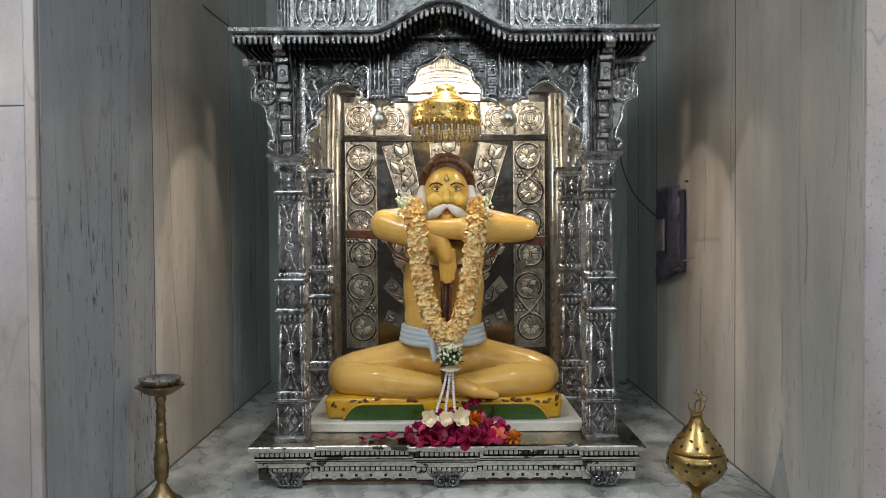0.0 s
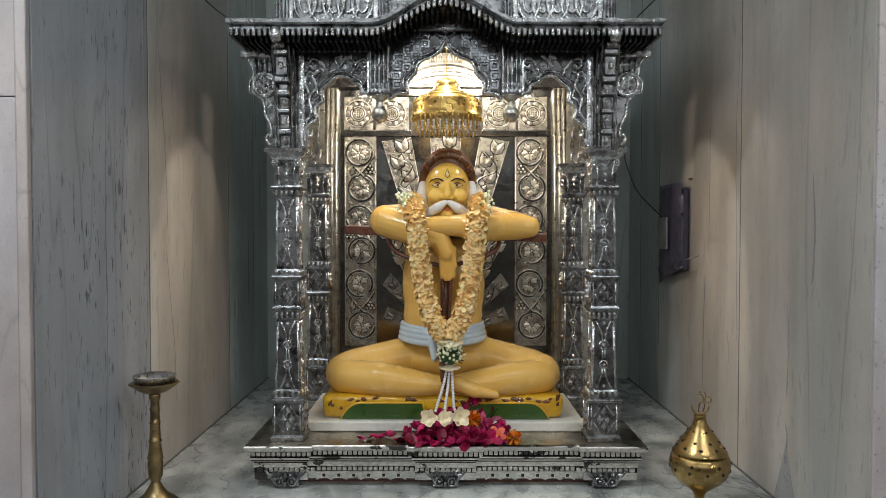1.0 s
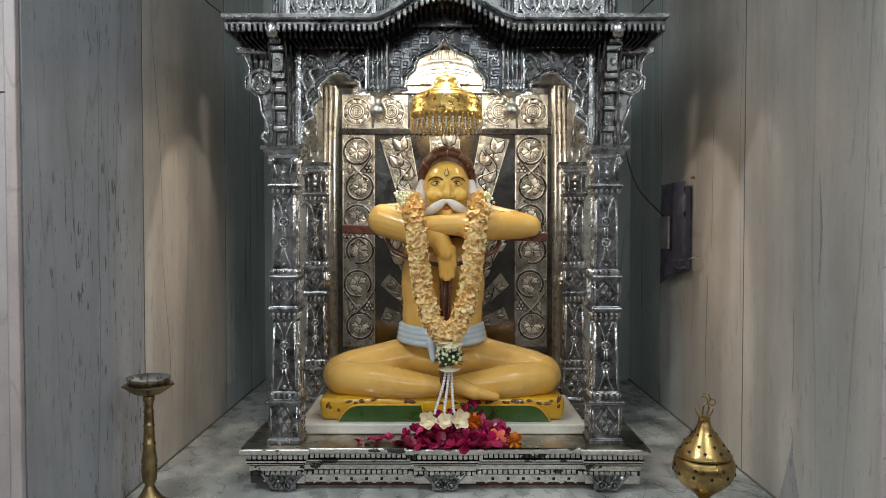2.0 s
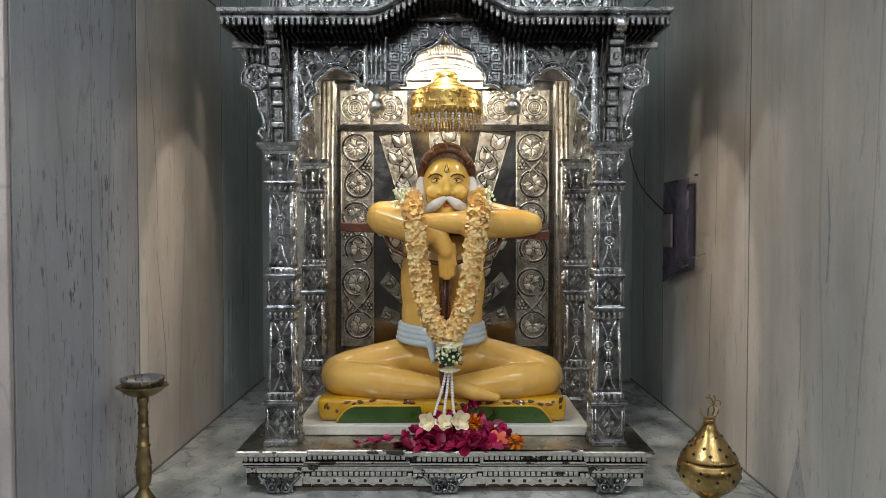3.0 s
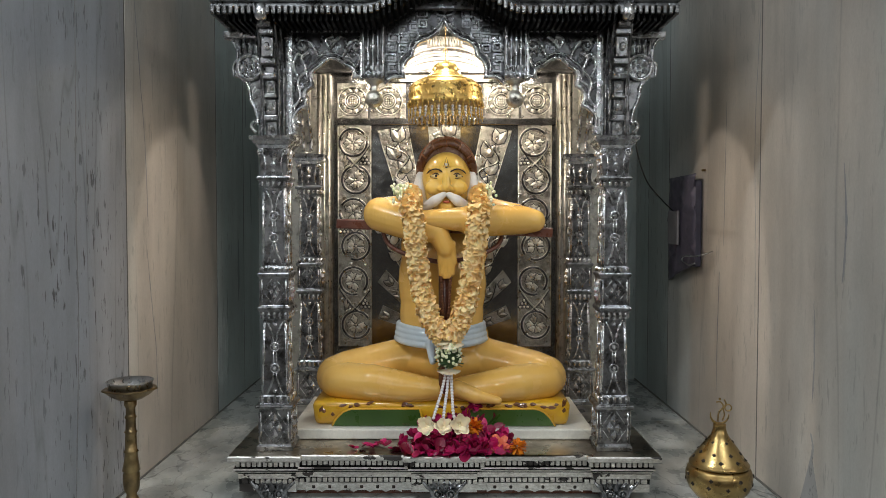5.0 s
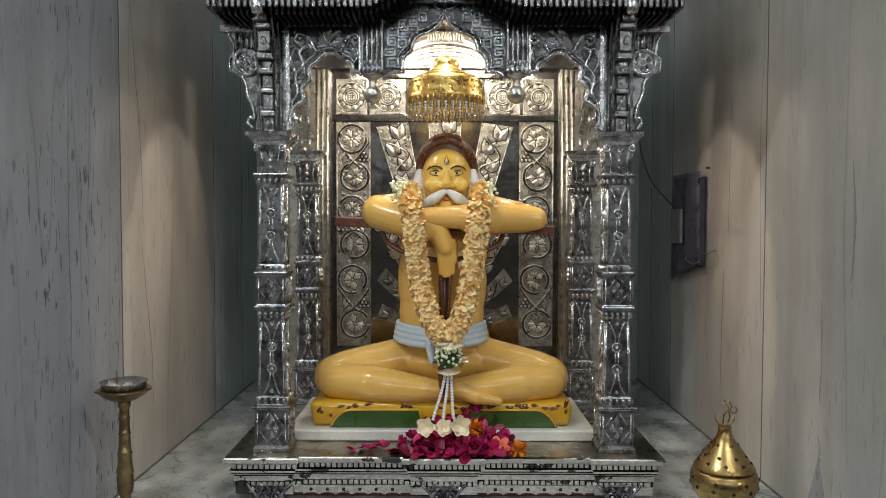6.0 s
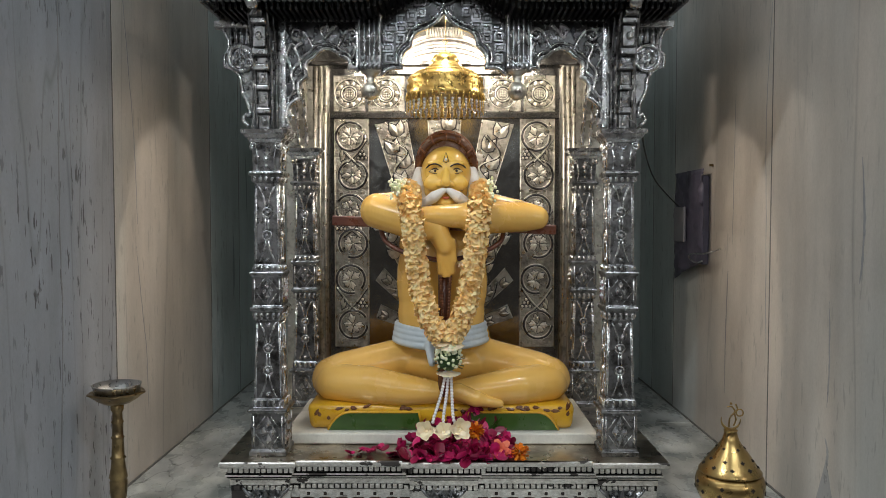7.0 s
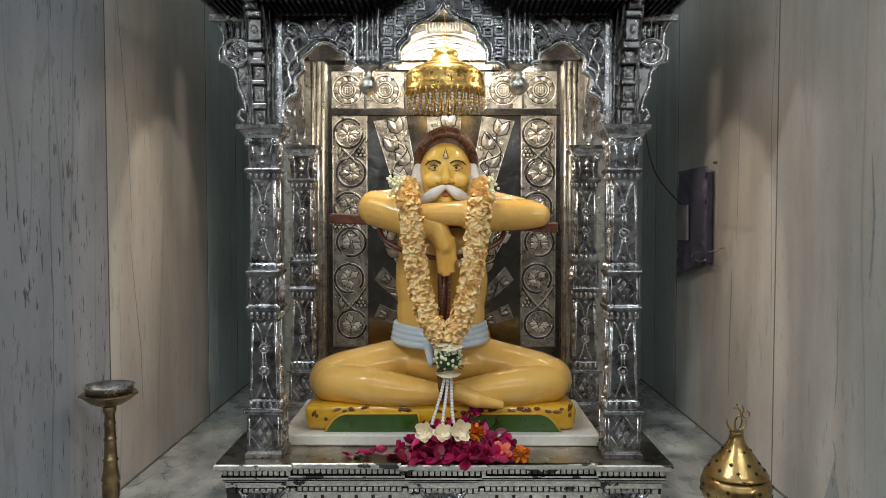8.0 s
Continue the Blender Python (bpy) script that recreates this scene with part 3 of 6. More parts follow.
def pillar_parts():
    z0, z1, z2, z3, z4, z5 = Z
    meshes = []
    bm = bmesh.new()
    square_stack(bm, ((z0, 0.046), (z0 + 0.012, 0.046), (z0 + 0.016, 0.041), (z1 - 0.012, 0.0405), (z1 - 0.011, 0.047), (z1 - 0.005, 0.049), (z1, 0.047),
                      (z1 + 0.001, 0.038), (z1 + 0.02, 0.0375), (z1 + 0.022, 0.034), (z2 - 0.03, 0.0285), (z2 - 0.028, 0.034), (z2 - 0.008, 0.036), (z2 - 0.007, 0.040), (z2, 0.042), (z2 + 0.004, 0.040),
                      (z2 + 0.006, 0.0365), (z3 - 0.008, 0.0365), (z3 - 0.006, 0.040), (z3, 0.042), (z3 + 0.004, 0.040), (z3 + 0.005, 0.035), (z3 + 0.018, 0.034), (z3 + 0.02, 0.0305),
                      (z4 - 0.024, 0.0285), (z4 - 0.022, 0.034), (z4 - 0.007, 0.036), (z4 - 0.006, 0.041), (z4, 0.042), (z4 + 0.004, 0.040), (z4 + 0.006, 0.032), (z5 - 0.03, 0.036)))
    bmesh.ops.bevel(bm, geom=list(bm.edges), offset=0.0012, segments=1, affect="EDGES")
    meshes.append(("shaft", mesh_of("shaft", bm, SILVER_MID)))
    # capital: abacus, scrolls and leaves
    bm = bmesh.new()
    square_stack(bm, ((z5 - 0.03, 0.037), (z5 - 0.022, 0.042), (z5 - 0.02, 0.046), (z5 - 0.012, 0.05), (z5 - 0.01, 0.055), (z5, 0.056)))

    def cap_side(b):
        for s in (-1, 1):
            ring(b, (s * 0.031, -0.036, z5 - 0.038), 0.0075, 0.0032, 12)
            ball(b, (s * 0.031, -0.037, z5 - 0.038), 0.004, 8, 6)
            tube(b, [(s * 0.024, -0.0345, z5 - 0.042), (s * 0.019, -0.033, z5 - 0.07), (s * 0.022, -0.0325, z4 + 0.006)], 0.0028, 6)
        leaf(b, (0, -0.033, z5 - 0.066), 90, 0.034, 0.02, 0.009)
        for a in (40, 140):
            leaf(b, (0, -0.034, z5 - 0.05), a, 0.017, 0.01, 0.008)
        ball(b, (0, -0.035, z5 - 0.07), 0.007, 8, 6)
        ball(b, (0, -0.034, z5 - 0.087), 0.0045, 8, 6)
    four_sides(bm, cap_side)
    meshes.append(("capital", mesh_of("capital", bm, SILVER)))
    # beaded panels on the shafts
    for lo, hi, wl, wh in ((z1 + 0.022, z2 - 0.03, 0.034, 0.0285), (z3 + 0.02, z4 - 0.024, 0.0305, 0.0285)):
        bm = bmesh.new()

        def shaft_side(b, lo=lo, hi=hi, wl=wl, wh=wh):
            h = hi - lo
            def y(z):
                return -(wl + (wh - wl) * (z - lo) / h)
            for f in (0.36, 0.64):
                z = lo + f * h
                ring(b, (0, y(z), z), 0.0108, 0.0030, 14)
                ball(b, (0, y(z), z), (0.0070, 0.0075, 0.0070), 10, 6)
            for f in (0.06, 0.94):
                z = lo + f * h
                ball(b, (0, y(z), z), (0.0058, 0.006, 0.0058), 10, 6)
            for s in (-1, 1):
                e = s * 0.0035
                tube(b, [(e, y(lo + h * g), lo + h * g) for g in (0.42, 0.58)], 0.0026, 5)
                for g0, g1 in ((0.30, 0.03), (0.70, 0.97)):
                    zs = [lo + h * (g0 + (g1 - g0) * k / 5) for k in range(6)]
                    tube(b, [(s * (0.0035 + 0.0165 * (k / 5) ** 1.8), y(z), z) for k, z in enumerate(zs)], 0.0030, 5)
                tube(b, [(s * (wl - 0.003), y(lo), lo + 0.002), (s * (wh - 0.003), y(hi), hi - 0.002)], 0.0026, 5)
        four_sides(bm, shaft_side)
        meshes.append(("bead_panel", mesh_of("bead_panel", bm, SILVER)))
    # little rounded tongues at both ends of the shafts
    for z, w, h in ((z1 + 0.001, 0.037, 0.018), (z2 - 0.029, 0.034, 0.018), (z3 + 0.004, 0.034, 0.013), (z4 - 0.022, 0.034, 0.014)):
        bm = bmesh.new()

        def tongues(b, z=z, w=w, h=h):
            for i in range(5):
                x = (i - 2) * w * 0.42
                ball(b, (x, -w, z + h * 0.55), (0.0052, 0.0045, h * 0.55), 8, 5)
        four_sides(bm, tongues)
        meshes.append(("gadroon_band", mesh_of("gadroon_band", bm, SILVER)))
    # faceted diamonds
    for zc, hw, hh, w in (((z0 + z1) / 2 + 0.001, 0.022, 0.040, 0.0408), ((z2 + z3) / 2, 0.017, 0.030, 0.0365)):
        bm = bmesh.new()

        def diamond(b, zc=zc, hw=hw, hh=hh, w=w):
            g = 0.46
            for dx, dz in ((0, 0.5), (-0.5, 0), (0.5, 0), (0, -0.5)):
                c = (dx * hw, zc + dz * hh)
                tip = b.verts.new((c[0], -w - 0.009, c[1]))
                cs = [b.verts.new((c[0] + px * hw * g, -w + 0.001, c[1] + pz * hh * g)) for px, pz in ((1, 0), (0, 1), (-1, 0), (0, -1))]
                for k in range(4):
                    b.faces.new((cs[k], cs[(k + 1) % 4], tip))
            for s in (-1, 1):
                tube(b, [(s * (w - 0.006), -w, zc - hh), (s * (w - 0.006), -w, zc + hh)], 0.0025, 5)
                for q in (-1, 1):
                    tube(b, [(s * (w - 0.011), -w, zc + q * hh * 0.15), (s * 0.005, -w, zc + q * hh * 1.02)], 0.0014, 4)
        four_sides(bm, diamond)
        meshes.append(("diamond_block", mesh_of("diamond_block", bm, SILVER)))
    return meshes


pillar_meshes = pillar_parts()
for x, y in ((-PX, 0.042), (PX, 0.042), (-PX, 0.522), (PX, 0.522)):
    shaft = share("pillar", pillar_meshes[0][1], shrine, pose(x, y, 0))
    for name, me in pillar_meshes[1:]:
        piece = share(name, me, shaft, Matrix.Identity(4))
        if name == "gadroon_band":
            tagged(piece, kind="stuff")

# ---- arches over the pillars ----
SOFFIT = 1.227
UF, UZ = -0.012, 1.267      # front and foot of the upper storey


def rise(x):
    """How far the curved eave lifts over the middle."""
    u = min(abs(x) / 0.185, 1.0)
    return 0.076 * (math.cos(u * math.pi) * 0.5 + 0.5) ** 0.85


def lobes(points, bulge=0.22):
    out = []
    for p, q in zip(points, points[1:]):
        out += arc(p, q, bulge)
    return out + [points[-1]]


SIDE_ARCH = lobes([(-0.378, 0.957), (-0.350, 1.030), (-0.334, 1.080), (-0.318, 1.128)], 0.26) + lobes([(-0.318, 1.128), (-0.250, 1.131), (-0.230, 1.099), (-0.207, 1.093)], 0.30)[1:]
MID_ARCH_HALF = lobes([(-0.152, 1.083), (-0.103, 1.100), (-0.083, 1.155), (-0.047, 1.197)], 0.2) + arc((-0.047, 1.197), (0, 1.247), -0.12)[1:] + [(0, 1.247)]
MID_ARCH = MID_ARCH_HALF + [(-x, z) for x, z in MID_ARCH_HALF[-2::-1]]


def flip(pts):
    return [(-x, z) for x, z in pts][::-1]


FY = 0.03
for s in (-1, 1):
    curve = SIDE_ARCH if s < 0 else flip(SIDE_ARCH)
    a, b = (-0.395, -0.205) if s < 0 else (0.205, 0.395)
    bm = bmesh.new()
    outline = ([(a, 0.957)] + curve + [(b, SOFFIT), (a, SOFFIT)]) if s < 0 else ([(a, 1.093)] + curve + [(b, 0.957), (b, SOFFIT), (a, SOFFIT)])
    plate(bm, outline, FY, FY + 0.02)
    arch = part("side_arch", bm, SILVER_DARK, shrine, "cusped side arch with leaf carving")
    bm = bmesh.new()
    tube(bm, [(x, FY - 0.004, z) for x, z in curve], 0.0062, 8)
    tube(bm, [(x + (0.011 if x * s > 0.29 else -0.0) * s, FY - 0.001, z + 0.012) for x, z in curve], 0.0036, 6)
    part("arch_rim", bm, SILVER, arch)
    # vine scrolls, leaves and buds in the spandrels
    bm = bmesh.new()
    def at(x, z, s=s):
        return (s * x, FY - 0.002, z)
    for pts, r in (([at(0.372, 0.975), at(0.381, 1.02), at(0.366, 1.05), at(0.372, 1.09), at(0.352, 1.12), at(0.362, 1.15), at(0.345, 1.165)], 0.004),
                   ([at(0.37, 1.10), at(0.384, 1.13), at(0.372, 1.16), at(0.355, 1.150)], 0.004),
                   ([at(0.318, 1.150), at(0.338, 1.185), at(0.364, 1.196), at(0.372, 1.18), at(0.36, 1.17), at(0.352, 1.18)], 0.0042),
                   ([at(0.26, 1.150), at(0.242, 1.185), at(0.222, 1.196), at(0.213, 1.182), at(0.224, 1.172), at(0.232, 1.18)], 0.0042),
                   ([at(0.236, 1.12), at(0.222, 1.13), at(0.215, 1.15), at(0.222, 1.162)], 0.0036),
                   ([at(0.29, 1.172), at(0.30, 1.195), at(0.282, 1.205)], 0.0036), ([at(0.29, 1.172), at(0.276, 1.192), at(0.262, 1.205)], 0.0036)):
        path = smooth_path(pts, 6)
        tube(bm, path, [r * (0.9 + 0.8 * k / len(path)) for k in range(len(path))], 8)
    part("vine_scroll", bm, SILVER, arch)
    bm = bmesh.new()
    for x, z, ang, ln in ((0.372, 1.0, 60, 0.03), (0.368, 1.04, 120, 0.028), (0.37, 1.065, 50, 0.03), (0.345, 1.135, 100, 0.03), (0.366, 1.13, 60, 0.03), (0.33, 1.16, 130, 0.032),
                          (0.34, 1.175, 60, 0.03), (0.312, 1.178, 80, 0.03), (0.302, 1.185, 140, 0.03), (0.286, 1.175, 90, 0.034), (0.272, 1.18, 60, 0.028), (0.255, 1.165, 110, 0.03),
                          (0.246, 1.18, 60, 0.028), (0.235, 1.15, 80, 0.03), (0.224, 1.13, 100, 0.028), (0.216, 1.11, 80, 0.024), (0.376, 1.19, 100, 0.024), (0.212, 1.19, 70, 0.024)):
        leaf(bm, at(x, z), ang if s > 0 else 180 - ang, ln * 0.8, 0.011, 0.007)
    for x, z in ((0.372, 1.186), (0.36, 1.155), (0.353, 1.165), (0.222, 1.187), (0.243, 1.160), (0.233, 1.168), (0.25, 1.172), (0.377, 1.105), (0.374, 0.985)):
        ball(bm, at(x, z), (0.0062, 0.006, 0.0062), 8, 6)
    part("leaf_carving", bm, SILVER, arch)
    bm = bmesh.new()
    box(bm, min(a, b), max(a, b), FY - 0.008, FY + 0.002, SOFFIT - 0.014, SOFFIT - 0.002, 0.002)
    for xe in (a + 0.004, b - 0.004):
        box(bm, xe - 0.006, xe + 0.006, FY - 0.008, FY + 0.002, 1.10 if abs(xe) < 0.3 else 0.957, SOFFIT - 0.015, 0.002)
    part("arch_border", bm, SILVER, arch)
    # plain sheet behind the outer pillar, up to the soffit
    bm = bmesh.new()
    box(bm, s * PX - 0.036, s * PX + 0.036, 0.02, 0.075, Z[5] + 0.001, SOFFIT, 0.003)
    for dx in (-0.026, 0.026):
        tube(bm, [(s * PX + dx, 0.019, Z[5] + 0.004), (s * PX + dx, 0.019, SOFFIT)], 0.004, 6)
    part("upper_post", bm, SILVER_MID, shrine)
    # fluted hanging post with a turned drop
    bm = bmesh.new()
    box(bm, s * 0.179 - 0.028, s * 0.179 + 0.028, 0.0, 0.05, 1.097, SOFFIT + 0.002, 0.003)
    for i in range(4):
        x = s * 0.179 + (i - 1.5) * 0.012
        tube(bm, [(x, 0.0, 1.125), (x, 0.0, 1.222)], 0.0042, 6)
        ball(bm, (x, -0.001, 1.118), (0.005, 0.005, 0.009), 8, 6)
    for i in range(5):
        ball(bm, (s * 0.179 + (i - 2) * 0.0115, 0.0, 1.100), (0.006, 0.006, 0.007), 8, 6)
    hang = part("hanging_post", bm, SILVER_MID, shrine, "fluted hanging post with a turned drop")
    bm = bmesh.new()
    lathe(bm, ((0.026, 0.0), (0.023, -0.008), (0.013, -0.014), (0.010, -0.022), (0.013, -0.026), (0.010, -0.03), (0.016, -0.034), (0.0225, -0.044), (0.024, -0.053), (0.021, -0.063), (0.013, -0.071), (0.004, -0.074)),
          20, (s * 0.179, 0.025, 1.097))
    part("drop_knob", bm, SILVER_BACK, hang)

bm = bmesh.new()
n = 24
upper = [(0.15 - 0.3 * k / n, SOFFIT + rise(0.15 - 0.3 * k / n)) for k in range(n + 1)]
plate(bm, MID_ARCH + upper, FY, FY + 0.02)
arch = part("middle_arch", bm, SILVER_DARK, shrine, "cusped middle arch with stepped fretwork")
bm = bmesh.new()
tube(bm, [(x, FY - 0.004, z) for x, z in MID_ARCH], 0.0062, 8)
tube(bm, [(x * 1.1, FY - 0.002, z + 0.011) for x, z in MID_ARCH if abs(x) < 0.135], 0.0035, 6)
part("arch_rim", bm, SILVER, arch)
bm = bmesh.new()
# stepped square fretwork up both flanks, with a scroll over the tip
for s in (-1, 1):
    for i, (x, z) in enumerate(((0.133, 1.125), (0.137, 1.150), (0.133, 1.176), (0.128, 1.2), (0.106, 1.172), (0.103, 1.196), (0.105, 1.22), (0.08, 1.205), (0.078, 1.228), (0.082, 1.25), (0.055, 1.236), (0.057, 1.26))):
        w, h = (0.0125, 0.008) if i % 2 else (0.009, 0.009)
        for zz in (z - h, z + h):
            box(bm, s * x - w, s * x + w, FY - 0.007, FY + 0.001, zz - 0.0022, zz + 0.0022)
        for q in (-1, 1) if i % 3 else (s,):
            box(bm, s * x + q * w - 0.0022, s * x + q * w + 0.0022, FY - 0.0065, FY + 0.001, z - h, z + h)
        box(bm, s * x - w * 0.55, s * x + w * 0.55, FY - 0.0045, FY + 0.001, z - h * 0.5, z + h * 0.5, 0.001)
    tube(bm, smooth_path([(s * 0.004, FY - 0.003, 1.254), (s * 0.018, FY - 0.004, 1.258), (s * 0.028, FY - 0.004, 1.270), (s * 0.02, FY - 0.004, 1.282), (s * 0.012, FY - 0.004, 1.274)]), 0.0035, 6)
leaf(bm, (0, FY - 0.002, 1.258), 90, 0.034, 0.016, 0.008)
tagged(part("fretwork", bm, SILVER_MID, arch), kind="stuff")
bm = bmesh.new()
tube(bm, [(x, FY - 0.012, SOFFIT - 0.006 + rise(x)) for x in [0.148 - 0.296 * k / 32 for k in range(33)]], 0.006, 6)
for k in range(30):
    x = -0.145 + 0.29 * k / 29
    ball(bm, (x, FY - 0.014, SOFFIT - 0.018 + rise(x)), (0.004, 0.004, 0.005), 6, 4)
part("arch_border", bm, SILVER_DARK, arch)

# side arches between front and back pillars
for s in (-1, 1):
    half = lobes([(0.098, 0.957), (0.125, 1.03), (0.145, 1.08), (0.175, 1.125), (0.225, 1.145), (0.282, 1.17)], 0.2)
    curve = half + [(0.564 - y, z) for y, z in half[-2::-1]]
    bm = bmesh.new()
    plate(bm, [(0.078, 0.957)] + curve + [(0.486, 0.957), (0.486, SOFFIT), (0.078, SOFFIT)], s * PX - 0.01, s * PX + 0.01, "x")
    arch = part("flank_arch", bm, SILVER_BACK, shrine)
    bm = bmesh.new()
    for dx in (-0.012, 0.012):
        tube(bm, [(s * PX + dx, y, z) for y, z in curve], 0.006, 6)
    part("arch_rim", bm, SILVER, arch)
    # leafy scrolls that stand off the inner side of the front pillar
    bm = bmesh.new()
    for z in (0.32, 0.40, 0.48, 0.65, 0.73, 0.79):
        tube(bm, smooth_path([(s * (PX - 0.02), 0.088, z - 0.02), (s * (PX - 0.022), 0.10, z), (s * (PX - 0.022), 0.095, z + 0.022), (s * (PX - 0.022), 0.086, z + 0.014)]), 0.004, 6)
        ball(bm, (s * (PX - 0.022), 0.092, z + 0.004), 0.006, 8, 6)
    tagged(part("scroll_edge", bm, SILVER, shrine), kind="stuff")

# ---- eave: moulded cornice that curves up over the middle ----
CX, CF, CB = 0.556, -0.122, 0.76
EAVE = ((0.053, 0.145), (0.0, 0.145), (0.002, 0.135), (0.016, 0.03), (0.018, 0.012), (0.022, 0.006), (0.030, 0.010), (0.033, 0.004), (0.037, 0.0), (0.046, 0.0), (0.049, 0.008), (0.053, 0.13))
xs = [-CX, -0.42, -0.3, -0.2] + [-0.19 + 0.38 * k / 40 for k in range(41)] + [0.2, 0.3, 0.42, CX]
bm = bmesh.new()
rings = []
for dz, o in EAVE:
    row = []
    for x in xs:
        xx = math.copysign(min(abs(x), CX - o), x)
        row.append(bm.verts.new((xx, CF + o, 1.217 + dz + rise(x))))
    for x, y in ((CX - o, CB - o), (-CX + o, CB - o)):
        row.append(bm.verts.new((x, y, 1.217 + dz)))
    rings.append(row)
n = len(rings[0])
# near-black underside and inner face: the eave's shade put into the colour
for a, b in zip(rings, rings[1:] + rings[:1]):
    for k in range(n):
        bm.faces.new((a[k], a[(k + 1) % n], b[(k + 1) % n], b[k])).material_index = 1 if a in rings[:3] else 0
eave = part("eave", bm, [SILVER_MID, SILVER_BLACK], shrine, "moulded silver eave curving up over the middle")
bm = bmesh.new()
box(bm, -0.0048, 0.0048, 0.004, 0.014, -0.011, 0.008, 0.0024)
tongue_mesh = mesh_of("tongue", bm, SILVER_MID)
n = 76
for i in range(n + 1):
    x = -CX + 0.012 + (2 * CX - 0.024) * i / n
    share("tongue", tongue_mesh, eave, pose(x, CF, 1.2315 + rise(x)))
for s in (-1, 1):
    for i in range(60):
        share("tongue", tongue_mesh, eave, pose(s * (CX - 0.001), CF + 0.02 + (CB - CF - 0.04) * i / 59, 1.2315, 0, 0, 90 * s))
# rafters under the eave, the shade there put into their near-black colour
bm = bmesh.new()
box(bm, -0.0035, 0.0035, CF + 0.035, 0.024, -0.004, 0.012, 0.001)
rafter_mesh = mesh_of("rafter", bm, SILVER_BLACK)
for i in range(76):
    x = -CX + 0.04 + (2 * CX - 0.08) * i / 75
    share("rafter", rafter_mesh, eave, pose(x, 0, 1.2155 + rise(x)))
# inner soffit
bm = bmesh.new()
box(bm, -0.433, 0.433, UF + 0.032, 0.7, 1.352, 1.362)
part("inner_ceiling", bm, SILVER_BACK, shrine)

# brackets: a stepped strut before each front pillar and a pierced wing at its side
bm = bmesh.new()
for z0, z1, y0, y1, w in ((0.95, 0.985, -0.006, 0.02, 0.013), (0.985, 1.0, -0.014, 0.02, 0.017), (1.0, 1.04, -0.012, 0.02, 0.012), (1.04, 1.052, -0.022, 0.02, 0.016), (1.052, 1.085, -0.018, 0.02, 0.012),
                          (1.085, 1.1, -0.034, 0.02, 0.018), (1.1, 1.118, -0.024, 0.02, 0.012), (1.118, 1.135, -0.044, 0.02, 0.019), (1.135, 1.185, -0.05, 0.02, 0.015), (1.185, 1.2, -0.066, 0.02, 0.019), (1.2, 1.2165, -0.08, 0.02, 0.015)):
    box(bm, -w, w, y0, y1, z0, z1, 0.003)
for q in (-1, 1):
    tube(bm, smooth_path([(q * 0.018, 0.0, 0.952), (q * 0.019, -0.006, 1.03), (q * 0.020, -0.014, 1.10), (q * 0.021, -0.032, 1.16), (q * 0.021, -0.06, 1.214)], 5), 0.0036, 6)
    tube(bm, smooth_path([(q * 0.026, 0.012, 0.952), (q * 0.027, 0.006, 1.06), (q * 0.028, -0.004, 1.14), (q * 0.028, -0.03, 1.214)], 5), 0.003, 6)
strut_mesh = mesh_of("bracket", bm, SILVER_MID)
bm = bmesh.new()
for z, y in ((0.968, -0.008), (1.02, -0.014), (1.068, -0.02), (1.16, -0.053)):
    ball(bm, (0, y, z), (0.008, 0.006, 0.011), 10, 6)
for z in (1.1, 1.14, 1.17):
    for s in (-1, 1):
        ball(bm, (s * 0.014, -0.03, z), (0.004, 0.012, 0.008), 8, 6)
boss_mesh = mesh_of("carved_bosses", bm, SILVER)
bm = bmesh.new()
lathe(bm, ((0.017, 0.036), (0.0165, 0.012), (0.013, 0.004), (0.006, 0.0)), 8, (0, CF + 0.016, 1.207))
hanger_mesh = mesh_of("eave_drop", bm, SILVER)
